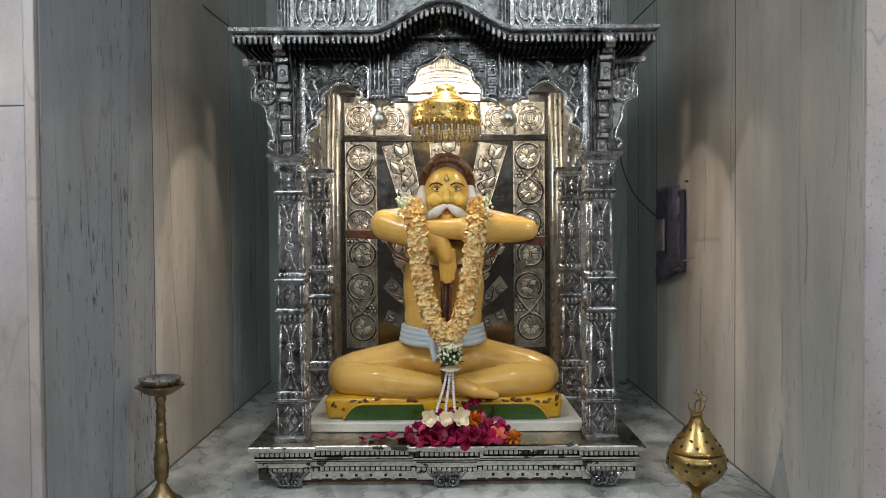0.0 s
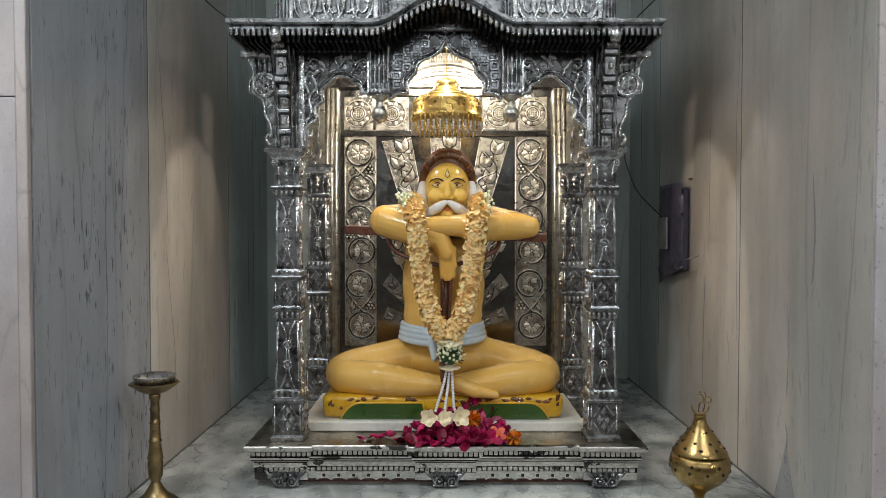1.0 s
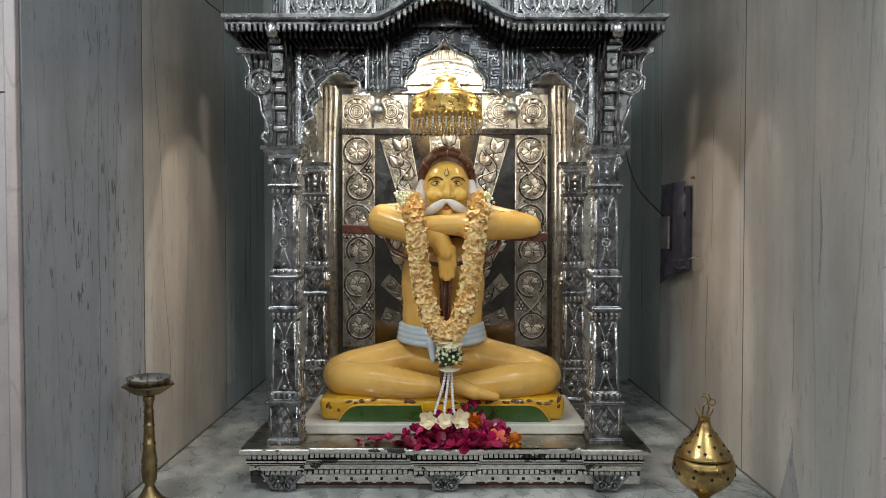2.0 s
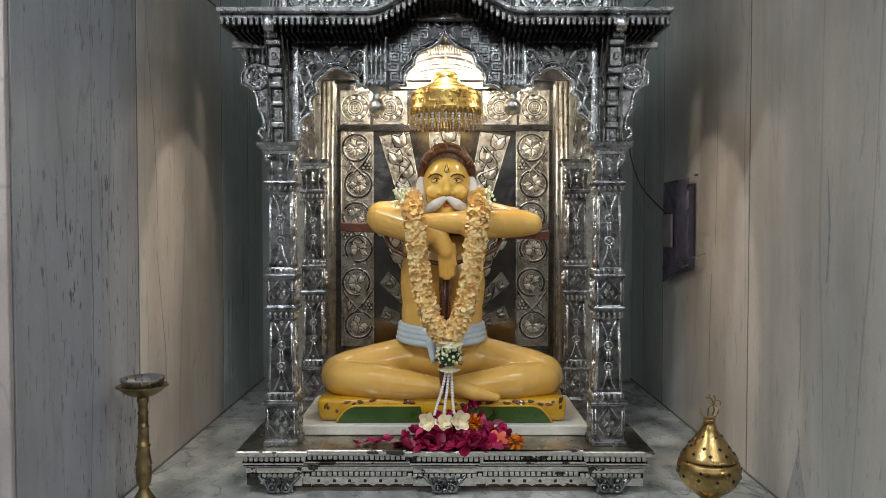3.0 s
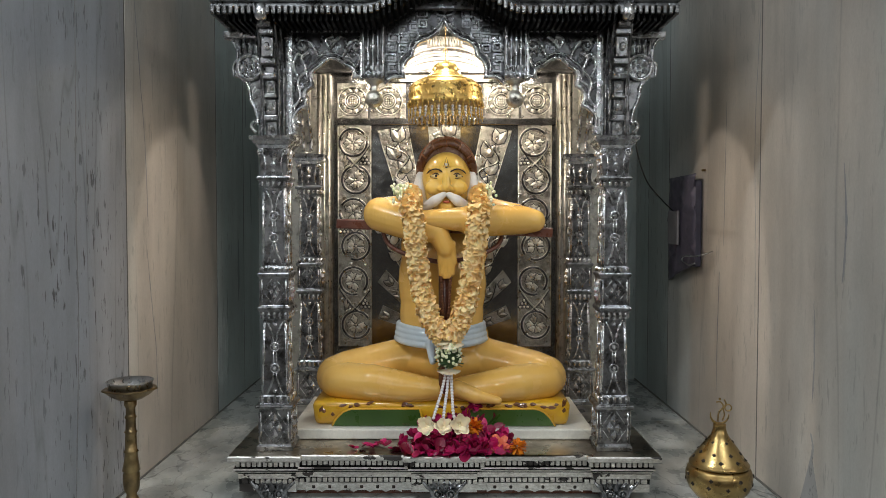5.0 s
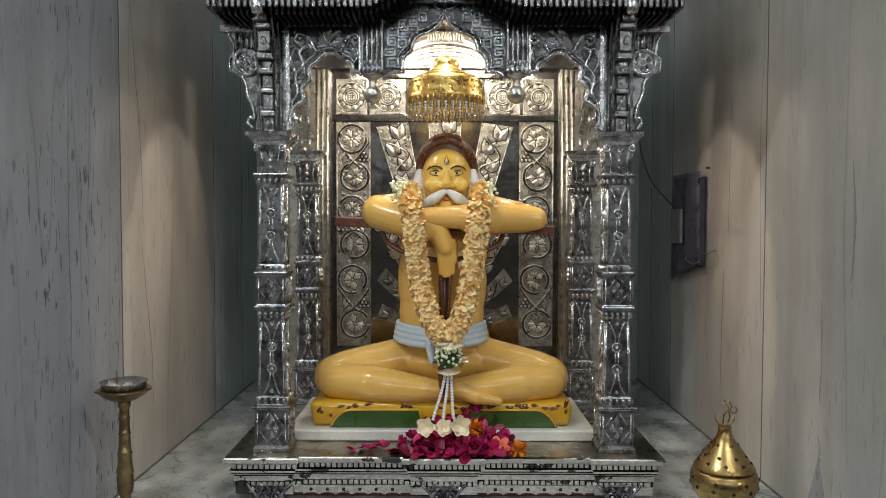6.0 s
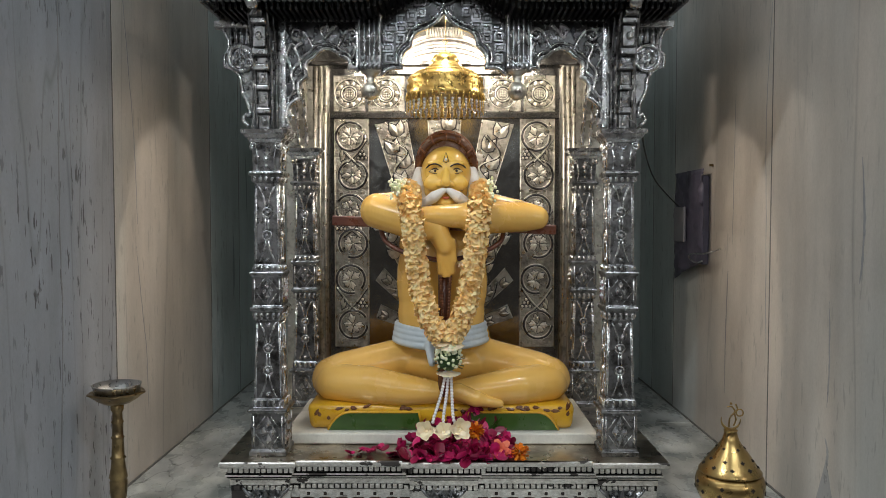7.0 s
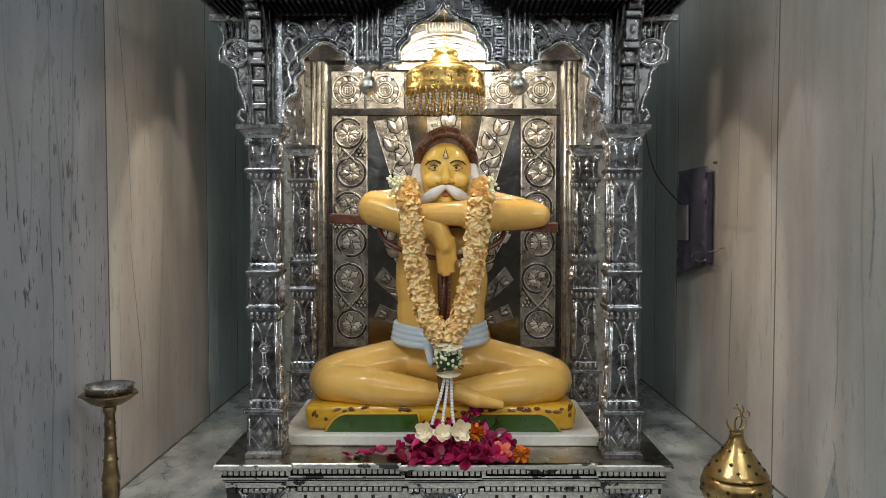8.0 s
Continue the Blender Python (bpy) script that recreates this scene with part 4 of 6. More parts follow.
for s in (-1, 1):
    strut = share("bracket", strut_mesh, shrine, pose(s * PX, 0, 0))
    tagged(share("carved_boss", boss_mesh, strut, Matrix.Identity(4)), kind="stuff")
    share("eave_drop", hanger_mesh, eave, pose(s * PX, 0, 0))
    bm = bmesh.new()
    W = 0.468
    plate(bm, [(s * (W + u), z) for u, z in ((0, 0.958), (0.006, 0.958), (0.004, 0.99), (0.012, 1.02), (0.026, 1.05), (0.03, 1.075), (0.055, 1.10), (0.072, 1.105), (0.072, 1.125), (0.06, 1.14), (0.062, 1.17), (0.074, 1.195), (0.092, 1.2),
                                            (0.092, 1.2165), (0, 1.2165))], 0.034, 0.048)
    wing = part("side_bracket", bm, SILVER_MID, shrine, "pierced side bracket with a flower boss")
    bm = bmesh.new()
    c = (s * 0.494, 0.028, 1.126)
    ring(bm, c, 0.0305, 0.006, 28, 8)
    lathe(bm, ((0.03, 0), (0.03, 0.006)), 24)
    vs = bm.verts[-48:]
    bmesh.ops.rotate(bm, verts=vs, cent=(0, 0, 0), matrix=Matrix.Rotation(math.pi / 2, 3, "X"))
    bmesh.ops.translate(bm, verts=vs, vec=(c[0], 0.036, c[2]))
    for k in range(6):
        ball(bm, (c[0] + 0.0155 * math.cos(math.tau * k / 6 + 0.5), 0.028, c[2] + 0.0155 * math.sin(math.tau * k / 6 + 0.5)), (0.0075, 0.006, 0.0075), 10, 6)
    ball(bm, (c[0], 0.027, c[2]), (0.0065, 0.006, 0.0065), 10, 6)
    part("flower_boss", bm, SILVER, wing)
    bm = bmesh.new()
    tube(bm, smooth_path([(s * (W + u), 0.033, z) for u, z in ((0.012, 0.962), (0.024, 0.975), (0.018, 0.99), (0.008, 0.985), (0.012, 1.015), (0.025, 1.045), (0.03, 1.075), (0.04, 1.095))]), 0.005, 7)
    tube(bm, smooth_path([(s * (W + u), 0.033, z) for u, z in ((0.068, 1.105), (0.07, 1.13), (0.06, 1.145), (0.06, 1.17), (0.072, 1.195), (0.09, 1.2))]), 0.004, 6)
    for i in range(4):
        tube(bm, [(s * (W + 0.008 + i * 0.0145), 0.031, 1.158), (s * (W + 0.008 + i * 0.0145), 0.031, 1.198)], 0.0048, 6)
    box(bm, s * (W + 0.046) - 0.047, s * (W + 0.046) + 0.047, 0.026, 0.05, 1.199, 1.2165, 0.002)
    part("bracket_rim", bm, SILVER, wing)

# upper storey: railing panels between short posts

bm = bmesh.new()
box(bm, -0.452, 0.452, UF + 0.012, UF + 0.03, UZ - 0.003, 1.56, 0.003)
for sx in (-0.443, 0.443):
    box(bm, sx - 0.009, sx + 0.009, UF + 0.031, 0.7, UZ - 0.003, 1.56, 0.003)
box(bm, -0.452, 0.452, 0.701, 0.72, UZ - 0.003, 1.56, 0.003)
box(bm, -0.452, 0.452, UF + 0.012, 0.72, 1.561, 1.575, 0.003)
storey = part("upper_storey", bm, SILVER_MID, shrine, "railed upper storey of silver")
for s in (-1, 1):
    for x, w in ((0.437, 0.017), (0.163, 0.015)):
        bm = bmesh.new()
        box(bm, s * x - w, s * x + w, UF - 0.006, UF + 0.014, UZ, 1.56, 0.003)
        for k in range(3):
            tube(bm, [(s * x + (k - 1) * 0.009, UF - 0.006, UZ + 0.01), (s * x + (k - 1) * 0.009, UF - 0.006, 1.55)], 0.003, 6)
        part("short_post", bm, SILVER_MID, storey)
    bm = bmesh.new()
    for z0, z1 in ((UZ, UZ + 0.02), (UZ + 0.13, UZ + 0.15)):
        box(bm, s * 0.3 - 0.119, s * 0.3 + 0.119, UF - 0.002, UF + 0.014, z0, z1, 0.003)
    for xe in (0.187, 0.413):
        box(bm, s * xe - 0.007, s * xe + 0.007, UF - 0.002, UF + 0.014, UZ + 0.021, UZ + 0.129, 0.003)
    for k in range(5):
        ring(bm, (s * 0.3 + (k - 2) * 0.0385, UF + 0.006 + 0.003 * (k % 2), UZ + 0.074), 0.0290, 0.0048, 26, 6, 1.75)
        ring(bm, (s * 0.3 + (k - 2) * 0.0385, UF + 0.008, UZ + 0.074), 0.0150, 0.0034, 20, 6, 2.0)
    part("ring_lattice", bm, SILVER, storey)
bm = bmesh.new()
for z in (1.342, 1.36):
    tube(bm, [(-0.148 + 0.296 * k / 24, UF + 0.004, z - 0.075 + rise(-0.148 + 0.296 * k / 24)) for k in range(25)], 0.006, 6)
part("curved_rail", bm, SILVER, storey)

# ---- back of the shrine ----
BY = 0.575


def shade_backed_leaf(bright, dark, c, angle, length, width, height):
    """A raised leaf over a larger dark leaf that paints the shade of a groove."""
    ca, sa = math.cos(radians(angle)), math.sin(radians(angle))
    leaf(dark, (c[0] - ca * length * 0.07, c[1] + 0.0008, c[2] - sa * length * 0.07), angle, length * 1.18, width * 1.35, height * 0.25)
    leaf(bright, c, angle, length, width, height)


def roundel(bright, dark, c, r, turn=0):
    """A vine ring with a five-fingered leaf in it."""
    n = 24
    def loop(rr):
        return [(c[0] + rr * math.cos(radians(turn) + 5.7 * k / n), c[1], c[2] + rr * math.sin(radians(turn) + 5.7 * k / n)) for k in range(n + 1)]
    tube(dark, loop(r), 0.0040, 6)
    tube(bright, [(x, y - 0.0005, z) for x, y, z in loop(r - 0.0044)], 0.0018, 6)
    tube(bright, [(x, y + 0.0006, z) for x, y, z in loop(r + 0.0042)], 0.0015, 6)
    for k in range(5):
        a = turn + 76 + k * 62
        q = (c[0] + r * 0.1 * math.cos(radians(a)), c[1], c[2] + r * 0.1 * math.sin(radians(a)))
        shade_backed_leaf(bright, dark, q, a + (k % 2) * 9, r * (0.74, 0.6, 0.5, 0.56, 0.68)[k], r * 0.36, 0.0024)
        for e in (-1, 1):
            p = (c[0] + r * 0.3 * math.cos(radians(a)), c[1], c[2] + r * 0.3 * math.sin(radians(a)))
            shade_backed_leaf(bright, dark, p, a + e * 42, r * 0.38, r * 0.22, 0.002)
    ball(bright, c, (0.003, 0.003, 0.003), 6, 4)


bm = bmesh.new()
plate(bm, [(-0.5, TOPZ), (0.5, TOPZ), (0.5, 1.215), (0.43, 1.216), (0.43, 1.34), (-0.43, 1.34), (-0.43, 1.216), (-0.5, 1.215)], BY, BY + 0.012)
back = part("back_panel", bm, SILVER_SMOOTH, shrine, "smooth grey silver back panel under clear film")
for s in (-1, 1):
    # outer strip with vine roundels and grapes
    bm = bmesh.new()
    box(bm, min(s * 0.352, s * 0.240), max(s * 0.352, s * 0.240), BY - 0.006, BY + 0.001, 0.323, 1.051, 0.0015)
    strip = part("vine_strip", bm, SILVER_GROUND, back)
    # dk: dark leaves and tubes that paint the shade of grooves
    bm, dk = bmesh.new(), bmesh.new()
    xm = s * 0.296
    for i, z in enumerate((0.995, 0.873, 0.765, 0.655, 0.54, 0.395)):
        roundel(bm, dk, (xm + (0.004 if i % 2 else -0.004), BY - 0.007, z), 0.045, 40 + 70 * i)
    for i, z in enumerate((0.935, 0.71, 0.462)):
        for a in range(3):
            for b in range(3 - a):
                g = (xm + (-1) ** i * s * -0.034 + (a + b * 0.5 - 1) * 0.0125, BY - 0.007, z + b * 0.011 - 0.008)
                ball(bm, g, 0.0048, 8, 5)
                ring(dk, g, 0.0058, 0.0014, 10, 5)
        for e in (-0.010, 0.002, 0.014):
            shade_backed_leaf(bm, dk, (xm + (-1) ** i * s * 0.034, BY - 0.007, z - 0.02 + e), 90 + s * (-1) ** i * (35 - e * 1500), 0.03, 0.011, 0.005)
        for q in (-1, 1):
            tube(bm, smooth_path([(xm + q * 0.046, BY - 0.007, z + 0.05), (xm + q * 0.012, BY - 0.007, z + 0.004), (xm - q * 0.03, BY - 0.007, z - 0.035)]), 0.0024, 5)
            tube(dk, smooth_path([(xm + q * 0.051, BY - 0.007, z + 0.05), (xm + q * 0.017, BY - 0.007, z + 0.002), (xm - q * 0.026, BY - 0.007, z - 0.037)]), 0.0019, 5)
    part("vine_relief", bm, SILVER_BACK, strip)
    part("vine_groove_shade", dk, SILVER_DARK, strip)
    bm = bmesh.new()
    for xe in (0.243, 0.349):
        tube(bm, [(s * xe, BY - 0.006, 0.327), (s * xe, BY - 0.006, 1.047)], 0.0016, 5)
    part("strip_border", bm, SILVER_BACK, strip)
    # rosette square above
    for xc, w in ((0.302, 0.05), (0.185, 0.058)):
        bm = bmesh.new()
        box(bm, s * xc - w, s * xc + w, BY - 0.006, BY + 0.001, 1.074, 1.188, 0.0015)
        sq = part("rosette_square", bm, SILVER_GROUND, back)
        bm = bmesh.new()
        c = (s * xc, BY - 0.007, 1.130)
        for r, th in ((0.046, 0.0026), (0.024, 0.003), (0.017, 0.0016)):
            ring(bm, c, r, th, 28)
        # dark rings paint groove shade between the rosette's rings
        dk = bmesh.new()
        for r in (0.0425, 0.0275, 0.0205):
            ring(dk, c, r, 0.0017, 28)
        part("rosette_groove_shade", dk, SILVER_DARK, sq)
        for k in range(10):
            q = (c[0] + 0.026 * math.cos(math.tau * k / 10), c[1], c[2] + 0.026 * math.sin(math.tau * k / 10))
            leaf(bm, q, 36 * k, 0.020, 0.020, 0.005)
            for e in (-1, 1):
                leaf(bm, q, 36 * k + e * 30, 0.016, 0.010, 0.004)
        for a in range(-1, 2):
            for b in range(-1, 2):
                ball(bm, (c[0] + a * 0.007, c[1], c[2] + b * 0.007), 0.0035, 6, 4)
        part("rosette", bm, SILVER_BACK, sq)
    # moulded upright beside the strip
    bm = bmesh.new()
    box(bm, min(s * 0.37, s * 0.50), max(s * 0.37, s * 0.50), BY - 0.03, BY, TOPZ, 1.215, 0.003)
    for x in (0.376, 0.392, 0.408, 0.45):
        tube(bm, [(s * x, BY - 0.032, TOPZ + 0.01), (s * x, BY - 0.032, 1.21)], 0.005, 6)
    part("upright_moulding", bm, SILVER_BACK, back)
bm = bmesh.new()
box(bm, -0.366, 0.366, BY - 0.010, BY + 0.001, 1.052, 1.073, 0.002)
box(bm, -0.50, 0.50, BY - 0.032, BY + 0.001, 1.216, 1.228, 0.002)
part("cross_band", bm, SILVER_SMOOTH, back)
# sunburst of embossed rays
SUN = (0.0, 0.352)
for ang in (90, 104, 119, 136, 158, 76, 61, 44, 22):
    a = radians(ang)
    d = Vector((math.cos(a), math.sin(a)))
    sd = Vector((-d.y, d.x))
    far = min(0.212 / max(abs(d.x), 1e-3), 0.695 / d.y)
    quad = [Vector(SUN) + d * l + sd * w for l, w in ((0.10, 0.014), (0.10, -0.014), (far, -0.014 - (far - 0.1) * 0.065), (far, 0.014 + (far - 0.1) * 0.065))]
    quad = [(max(-0.22, min(0.22, p.x)), min(1.049, p.y)) for p in quad]
    bm = bmesh.new()
    plate(bm, quad, BY - 0.006, BY + 0.001)
    ray = part("ray", bm, SILVER_GROUND if 60 < ang < 120 else SILVER_RAY, back)
    # dk again holds the painted groove shade
    bm, dk = bmesh.new(), bmesh.new()
    l, k = 0.14, 0
    line = []
    while l < far - 0.02:
        w = 0.012 + (l - 0.1) * 0.05
        q = Vector(SUN) + d * l + sd * w * (0.35 if k % 2 else -0.35)
        lf = (0.034 + w * 0.45) if 60 < ang < 120 else 0.026 + w * 0.35
        for e in (-1, 1):
            shade_backed_leaf(bm, dk, (q.x, BY - 0.007, q.y), ang + e * 22, lf, lf * 0.52, 0.0022 if 60 < ang < 120 else 0.0045)
        line.append((Vector(SUN) + d * l + sd * w * (-0.75 if k % 2 else 0.75)))
        l += 0.052
        k += 1
    if len(line) > 2:
        tube(bm, smooth_path([(p.x, BY - 0.007, p.y) for p in line], 5), 0.0026, 5)
        tube(dk, smooth_path([(p.x + 0.005, BY - 0.0068, p.y) for p in line], 5), 0.0022, 5)
    for p, q in ((quad[1], quad[2]), (quad[0], quad[3])):
        tube(bm, [(p[0], BY - 0.006, p[1]), (q[0], BY - 0.006, q[1])], 0.0015, 5)
    part("ray_relief", bm, SILVER_BACK if 60 < ang < 120 else SILVER_RAY, ray)
    part("ray_groove_shade", dk, SILVER_DARK, ray)
# arched cove over the panel, with ribs and a fluted crown
bm = bmesh.new()
plate(bm, [(0.172 * math.cos(math.pi * k / 28), 1.192 + 0.128 * math.sin(math.pi * k / 28)) for k in range(29)], BY - 0.014, BY - 0.002)
for rx, top, th, dy in ((0.168, 1.302, 0.006, -0.016), (0.158, 1.286, 0.003, -0.015), (0.150, 1.262, 0.004, -0.015)):
    tube(bm, [(rx * math.cos(math.pi * k / 28), BY + dy, 1.192 + (top - 1.192) * math.sin(math.pi * k / 28)) for k in range(29)], th, 8)
for k in range(13):
    x = (k - 6) * 0.009
    tube(bm, [(x, BY - 0.022, 1.302), (x, BY - 0.022, 1.335)], 0.0038, 6)
cove = part("cove", bm, SILVER_COVE, back, "brightly lit ribbed silver cove")
# two darker tubes draw lines between the ribs
bm = bmesh.new()
for rx, top in ((0.163, 1.294), (0.154, 1.275)):
    tube(bm, [(rx * math.cos(math.pi * k / 28), BY - 0.0145, 1.192 + (top - 1.192) * math.sin(math.pi * k / 28)) for k in range(29)], 0.0022, 6)
part("cove_dark_line", bm, SILVER_MID, cove)
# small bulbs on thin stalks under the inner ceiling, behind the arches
# all but the first are made up to go with the fill lamps
for bx, by, bz in BULBS_AND_FILLS:
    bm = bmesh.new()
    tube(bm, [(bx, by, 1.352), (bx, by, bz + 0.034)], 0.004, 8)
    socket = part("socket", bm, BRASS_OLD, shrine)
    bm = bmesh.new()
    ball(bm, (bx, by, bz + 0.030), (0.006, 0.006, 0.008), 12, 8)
    part("bulb", bm, bulb_glow, socket, "small glowing bulb, four of five added as fill")

# ---- on the base: marble slab, painted seat, statue ----
bm = bmesh.new()
box(bm, -0.415, 0.398, 0.096, 0.47, TOPZ + 0.0005, 0.180, 0.004)
tagged(part("seat_slab", bm, SLAB_MARBLE), "cream white marble slab under the painted seat", "slab")


def rounded_block(bm, x0, x1, y0, y1, z0, z1, r, taper=1.0):
    box(bm, x0, x1, y0, y1, z0, z1, r, taper)


seat = empty("painted_seat", "yellow painted seat with green arched panels and brown leaf marks", "seat")
bm = bmesh.new()
rounded_block(bm, -0.354, 0.338, 0.132, 0.45, 0.1805, 0.246, 0.014, 1.02)
part("block", bm, YELLOW_PAINT, seat, smooth=True)
for s, x0, x1 in ((-1, -0.304, -0.056), (1, 0.056, 0.300)):
    # arched green panel standing a little proud
    zb, zt = 0.182, 0.228
    pts = [(x0, zb), (x1, zb)]
    n = 24
    for k in range(1, n):
        u = k / n
        x = x1 + (x0 - x1) * u
        drop = max(0.0, (u if s < 0 else 1 - u) - 0.74) / 0.26
        z = zb + (zt - zb) * (1 - drop ** 2.6) * (1 if 0.02 < u < 0.98 else 0.9)
        pts.append((x, z))
    bm = bmesh.new()
    plate(bm, pts, 0.120, 0.140)
    part("green_panel", bm, GREEN_PAINT, seat, "glossy green arched panel")
    bm = bmesh.new()
    tube(bm, [(x, 0.122, z) for x, z in pts[1:] + pts[:1]], 0.0035, 6)
    part("panel_rim", bm, YELLOW_PAINT, seat)
rnd = random.Random(5)
for i in range(34):
    x = rnd.uniform(-0.348, 0.332)
    z = rnd.uniform(0.230, 0.240) if abs(x) < 0.3 else rnd.uniform(0.192, 0.236)
    bm = bmesh.new()
    leaf(bm, (x, 0.1312 - (z - 0.1815) * 0.045, z), rnd.uniform(-25, 25) if abs(x) < 0.3 else rnd.uniform(40, 120), rnd.uniform(0.012, 0.028), rnd.uniform(0.007, 0.012), 0.0015)
    part("leaf_mark", bm, BROWN_PAINT, seat)


def limb(bm, a, b, ra, rb, n=10):
    """A tapered rounded limb."""
    a, b = Vector(a), Vector(b)
    for k in range(n + 1):
        u = k / n
        ball(bm, a + (b - a) * u, ra + (rb - ra) * u, 16, 10)


def fused(bm, voxel=0.005, passes=10):
    """The outer skin of overlapping forms, smoothed to one surface, as a mesh."""
    ob = new("fuse", mesh_of("fuse", bm, []))
    rm = ob.modifiers.new("remesh", "REMESH")
    rm.mode, rm.voxel_size, rm.use_smooth_shade = "VOXEL", voxel, True
    sm = ob.modifiers.new("smooth", "SMOOTH")
    sm.factor, sm.iterations = 0.5, passes
    dg = bpy.context.evaluated_depsgraph_get()
    me = bpy.data.meshes.new_from_object(ob.evaluated_get(dg))
    old = ob.data
    bpy.data.objects.remove(ob)
    bpy.data.meshes.remove(old)
    return me


statue_bm = bmesh.new()
STATUE_MATS = [SKIN, FACE, WHITE_PAINT, BROWN_PAINT, LINE_PAINT, CLOTH_PAINT, RED_PAINT, EYE_PAINT, HAT_BAND]


def add_form(me_or_bm, slot):
    me = me_or_bm
    if not isinstance(me, bpy.types.Mesh):
        me = mesh_of("form", me_or_bm, [], True)
    n = len(statue_bm.faces)
    statue_bm.from_mesh(me)
    statue_bm.faces.ensure_lookup_table()
    for f in statue_bm.faces[n:]:
        f.material_index, f.smooth = slot, True
    bpy.data.meshes.remove(me)


# torso and thighs; the shins lie before them with a sharp crease
bm = bmesh.new()
ball(bm, (0.0, 0.28, 0.665), (0.128, 0.085, 0.135), 24, 16)
ball(bm, (-0.006, 0.27, 0.56), (0.128, 0.085, 0.20), 24, 16)
ball(bm, (-0.008, 0.27, 0.47), (0.123, 0.085, 0.14), 24, 16)
ball(bm, (0.0, 0.285, 0.405), (0.130, 0.082, 0.07), 24, 16)
ball(bm, (0.0, 0.250, 0.33), (0.12, 0.055, 0.055), 20, 14)
limb(bm, (0, 0.27, 0.74), (0, 0.24, 0.84), 0.05, 0.045)
for s in (-1, 1):
    kx = 0.305 if s < 0 else 0.288
    limb(bm, (s * 0.09, 0.29, 0.338), (s * (kx - 0.03), 0.246, 0.308), 0.066, 0.058)
    limb(bm, (s * (kx - 0.03), 0.246, 0.308), (s * kx, 0.220, 0.297), 0.058, 0.059, 5)
add_form(fused(bm, 0.0045, 7), 0)
for s in (-1, 1):
    kx = 0.302 if s < 0 else 0.285
    bm = bmesh.new()
    limb(bm, (s * kx, 0.200, 0.291), (s * 0.20, 0.168, 0.289), 0.051, 0.052)
    limb(bm, (s * 0.20, 0.168, 0.289), (s * 0.10, 0.150, 0.280), 0.052, 0.042)
    limb(bm, (s * 0.10, 0.150, 0.280), (s * 0.025, 0.142, 0.276), 0.042, 0.030)
    add_form(fused(bm, 0.0045, 6), 0)
# the foot that shows below a shin, heel to toes
bm = bmesh.new()
limb(bm, (0.035, 0.120, 0.283), (0.085, 0.110, 0.266), 0.024, 0.022)
limb(bm, (0.085, 0.110, 0.266), (0.145, 0.114, 0.253), 0.020, 0.012)
add_form(fused(bm, 0.004, 5), 0)
# folded arms, one hand hanging
bm = bmesh.new()
limb(bm, (-0.105, 0.262, 0.768), (-0.178, 0.178, 0.757), 0.047, 0.044)
limb(bm, (-0.176, 0.165, 0.755), (-0.085, 0.124, 0.727), 0.0475, 0.046)
limb(bm, (-0.085, 0.124, 0.727), (-0.02, 0.124, 0.708), 0.044, 0.032)
limb(bm, (-0.02, 0.124, 0.708), (0.002, 0.122, 0.662), 0.032, 0.026)
for k in range(4):
    x = -0.014 + k * 0.0118
    limb(bm, (x, 0.117, 0.660), (x + 0.003, 0.117, 0.582 + abs(k - 1.4) * 0.008), 0.0088, 0.0062, 10)
limb(bm, (0.022, 0.118, 0.675), (0.029, 0.113, 0.625), 0.010, 0.007, 6)
add_form(fused(bm, 0.0032, 5), 0)
bm = bmesh.new()
limb(bm, (0.105, 0.262, 0.765), (0.20, 0.185, 0.745), 0.046, 0.040)
limb(bm, (0.215, 0.165, 0.739), (0.08, 0.118, 0.738), 0.040, 0.0465)
limb(bm, (0.220, 0.165, 0.739), (0.246, 0.163, 0.737), 0.038, 0.032, 5)
limb(bm, (0.08, 0.118, 0.741), (-0.07, 0.108, 0.742), 0.037, 0.024)
add_form(fused(bm, 0.005, 8), 0)
HEAD_FROM = len(statue_bm.verts)
# head: plain rounded form with a nose, ears, cheeks and a chin
bm = bmesh.new()
ball(bm, (0.003, 0.212, 0.858), (0.069, 0.080, 0.079), 28, 18)
ball(bm, (0.003, 0.205, 0.818), (0.060, 0.070, 0.062), 24, 14)
limb(bm, (0.003, 0.137, 0.868), (0.003, 0.122, 0.834), 0.0075, 0.013, 7)
ball(bm, (0.003, 0.148, 0.782), (0.026, 0.022, 0.024), 14, 10)
for s in (-1, 1):
    ball(bm, (0.003 + s * 0.0125, 0.133, 0.829), (0.0105, 0.011, 0.0085), 10, 8)
    ball(bm, (0.003 + s * 0.036, 0.148, 0.833), (0.024, 0.016, 0.020), 12, 8)
    ball(bm, (0.003 + s * 0.030, 0.143, 0.884), (0.022, 0.010, 0.007), 12, 8)
    ball(bm, (0.003 + s * 0.070, 0.208, 0.838), (0.009, 0.014, 0.022), 10, 8)
add_form(fused(bm, 0.003, 5), 1)
bm = bmesh.new()
ball(bm, (0.003, 0.1275, 0.794), (0.010, 0.005, 0.0042), 10, 8)
add_form(bm, 6)
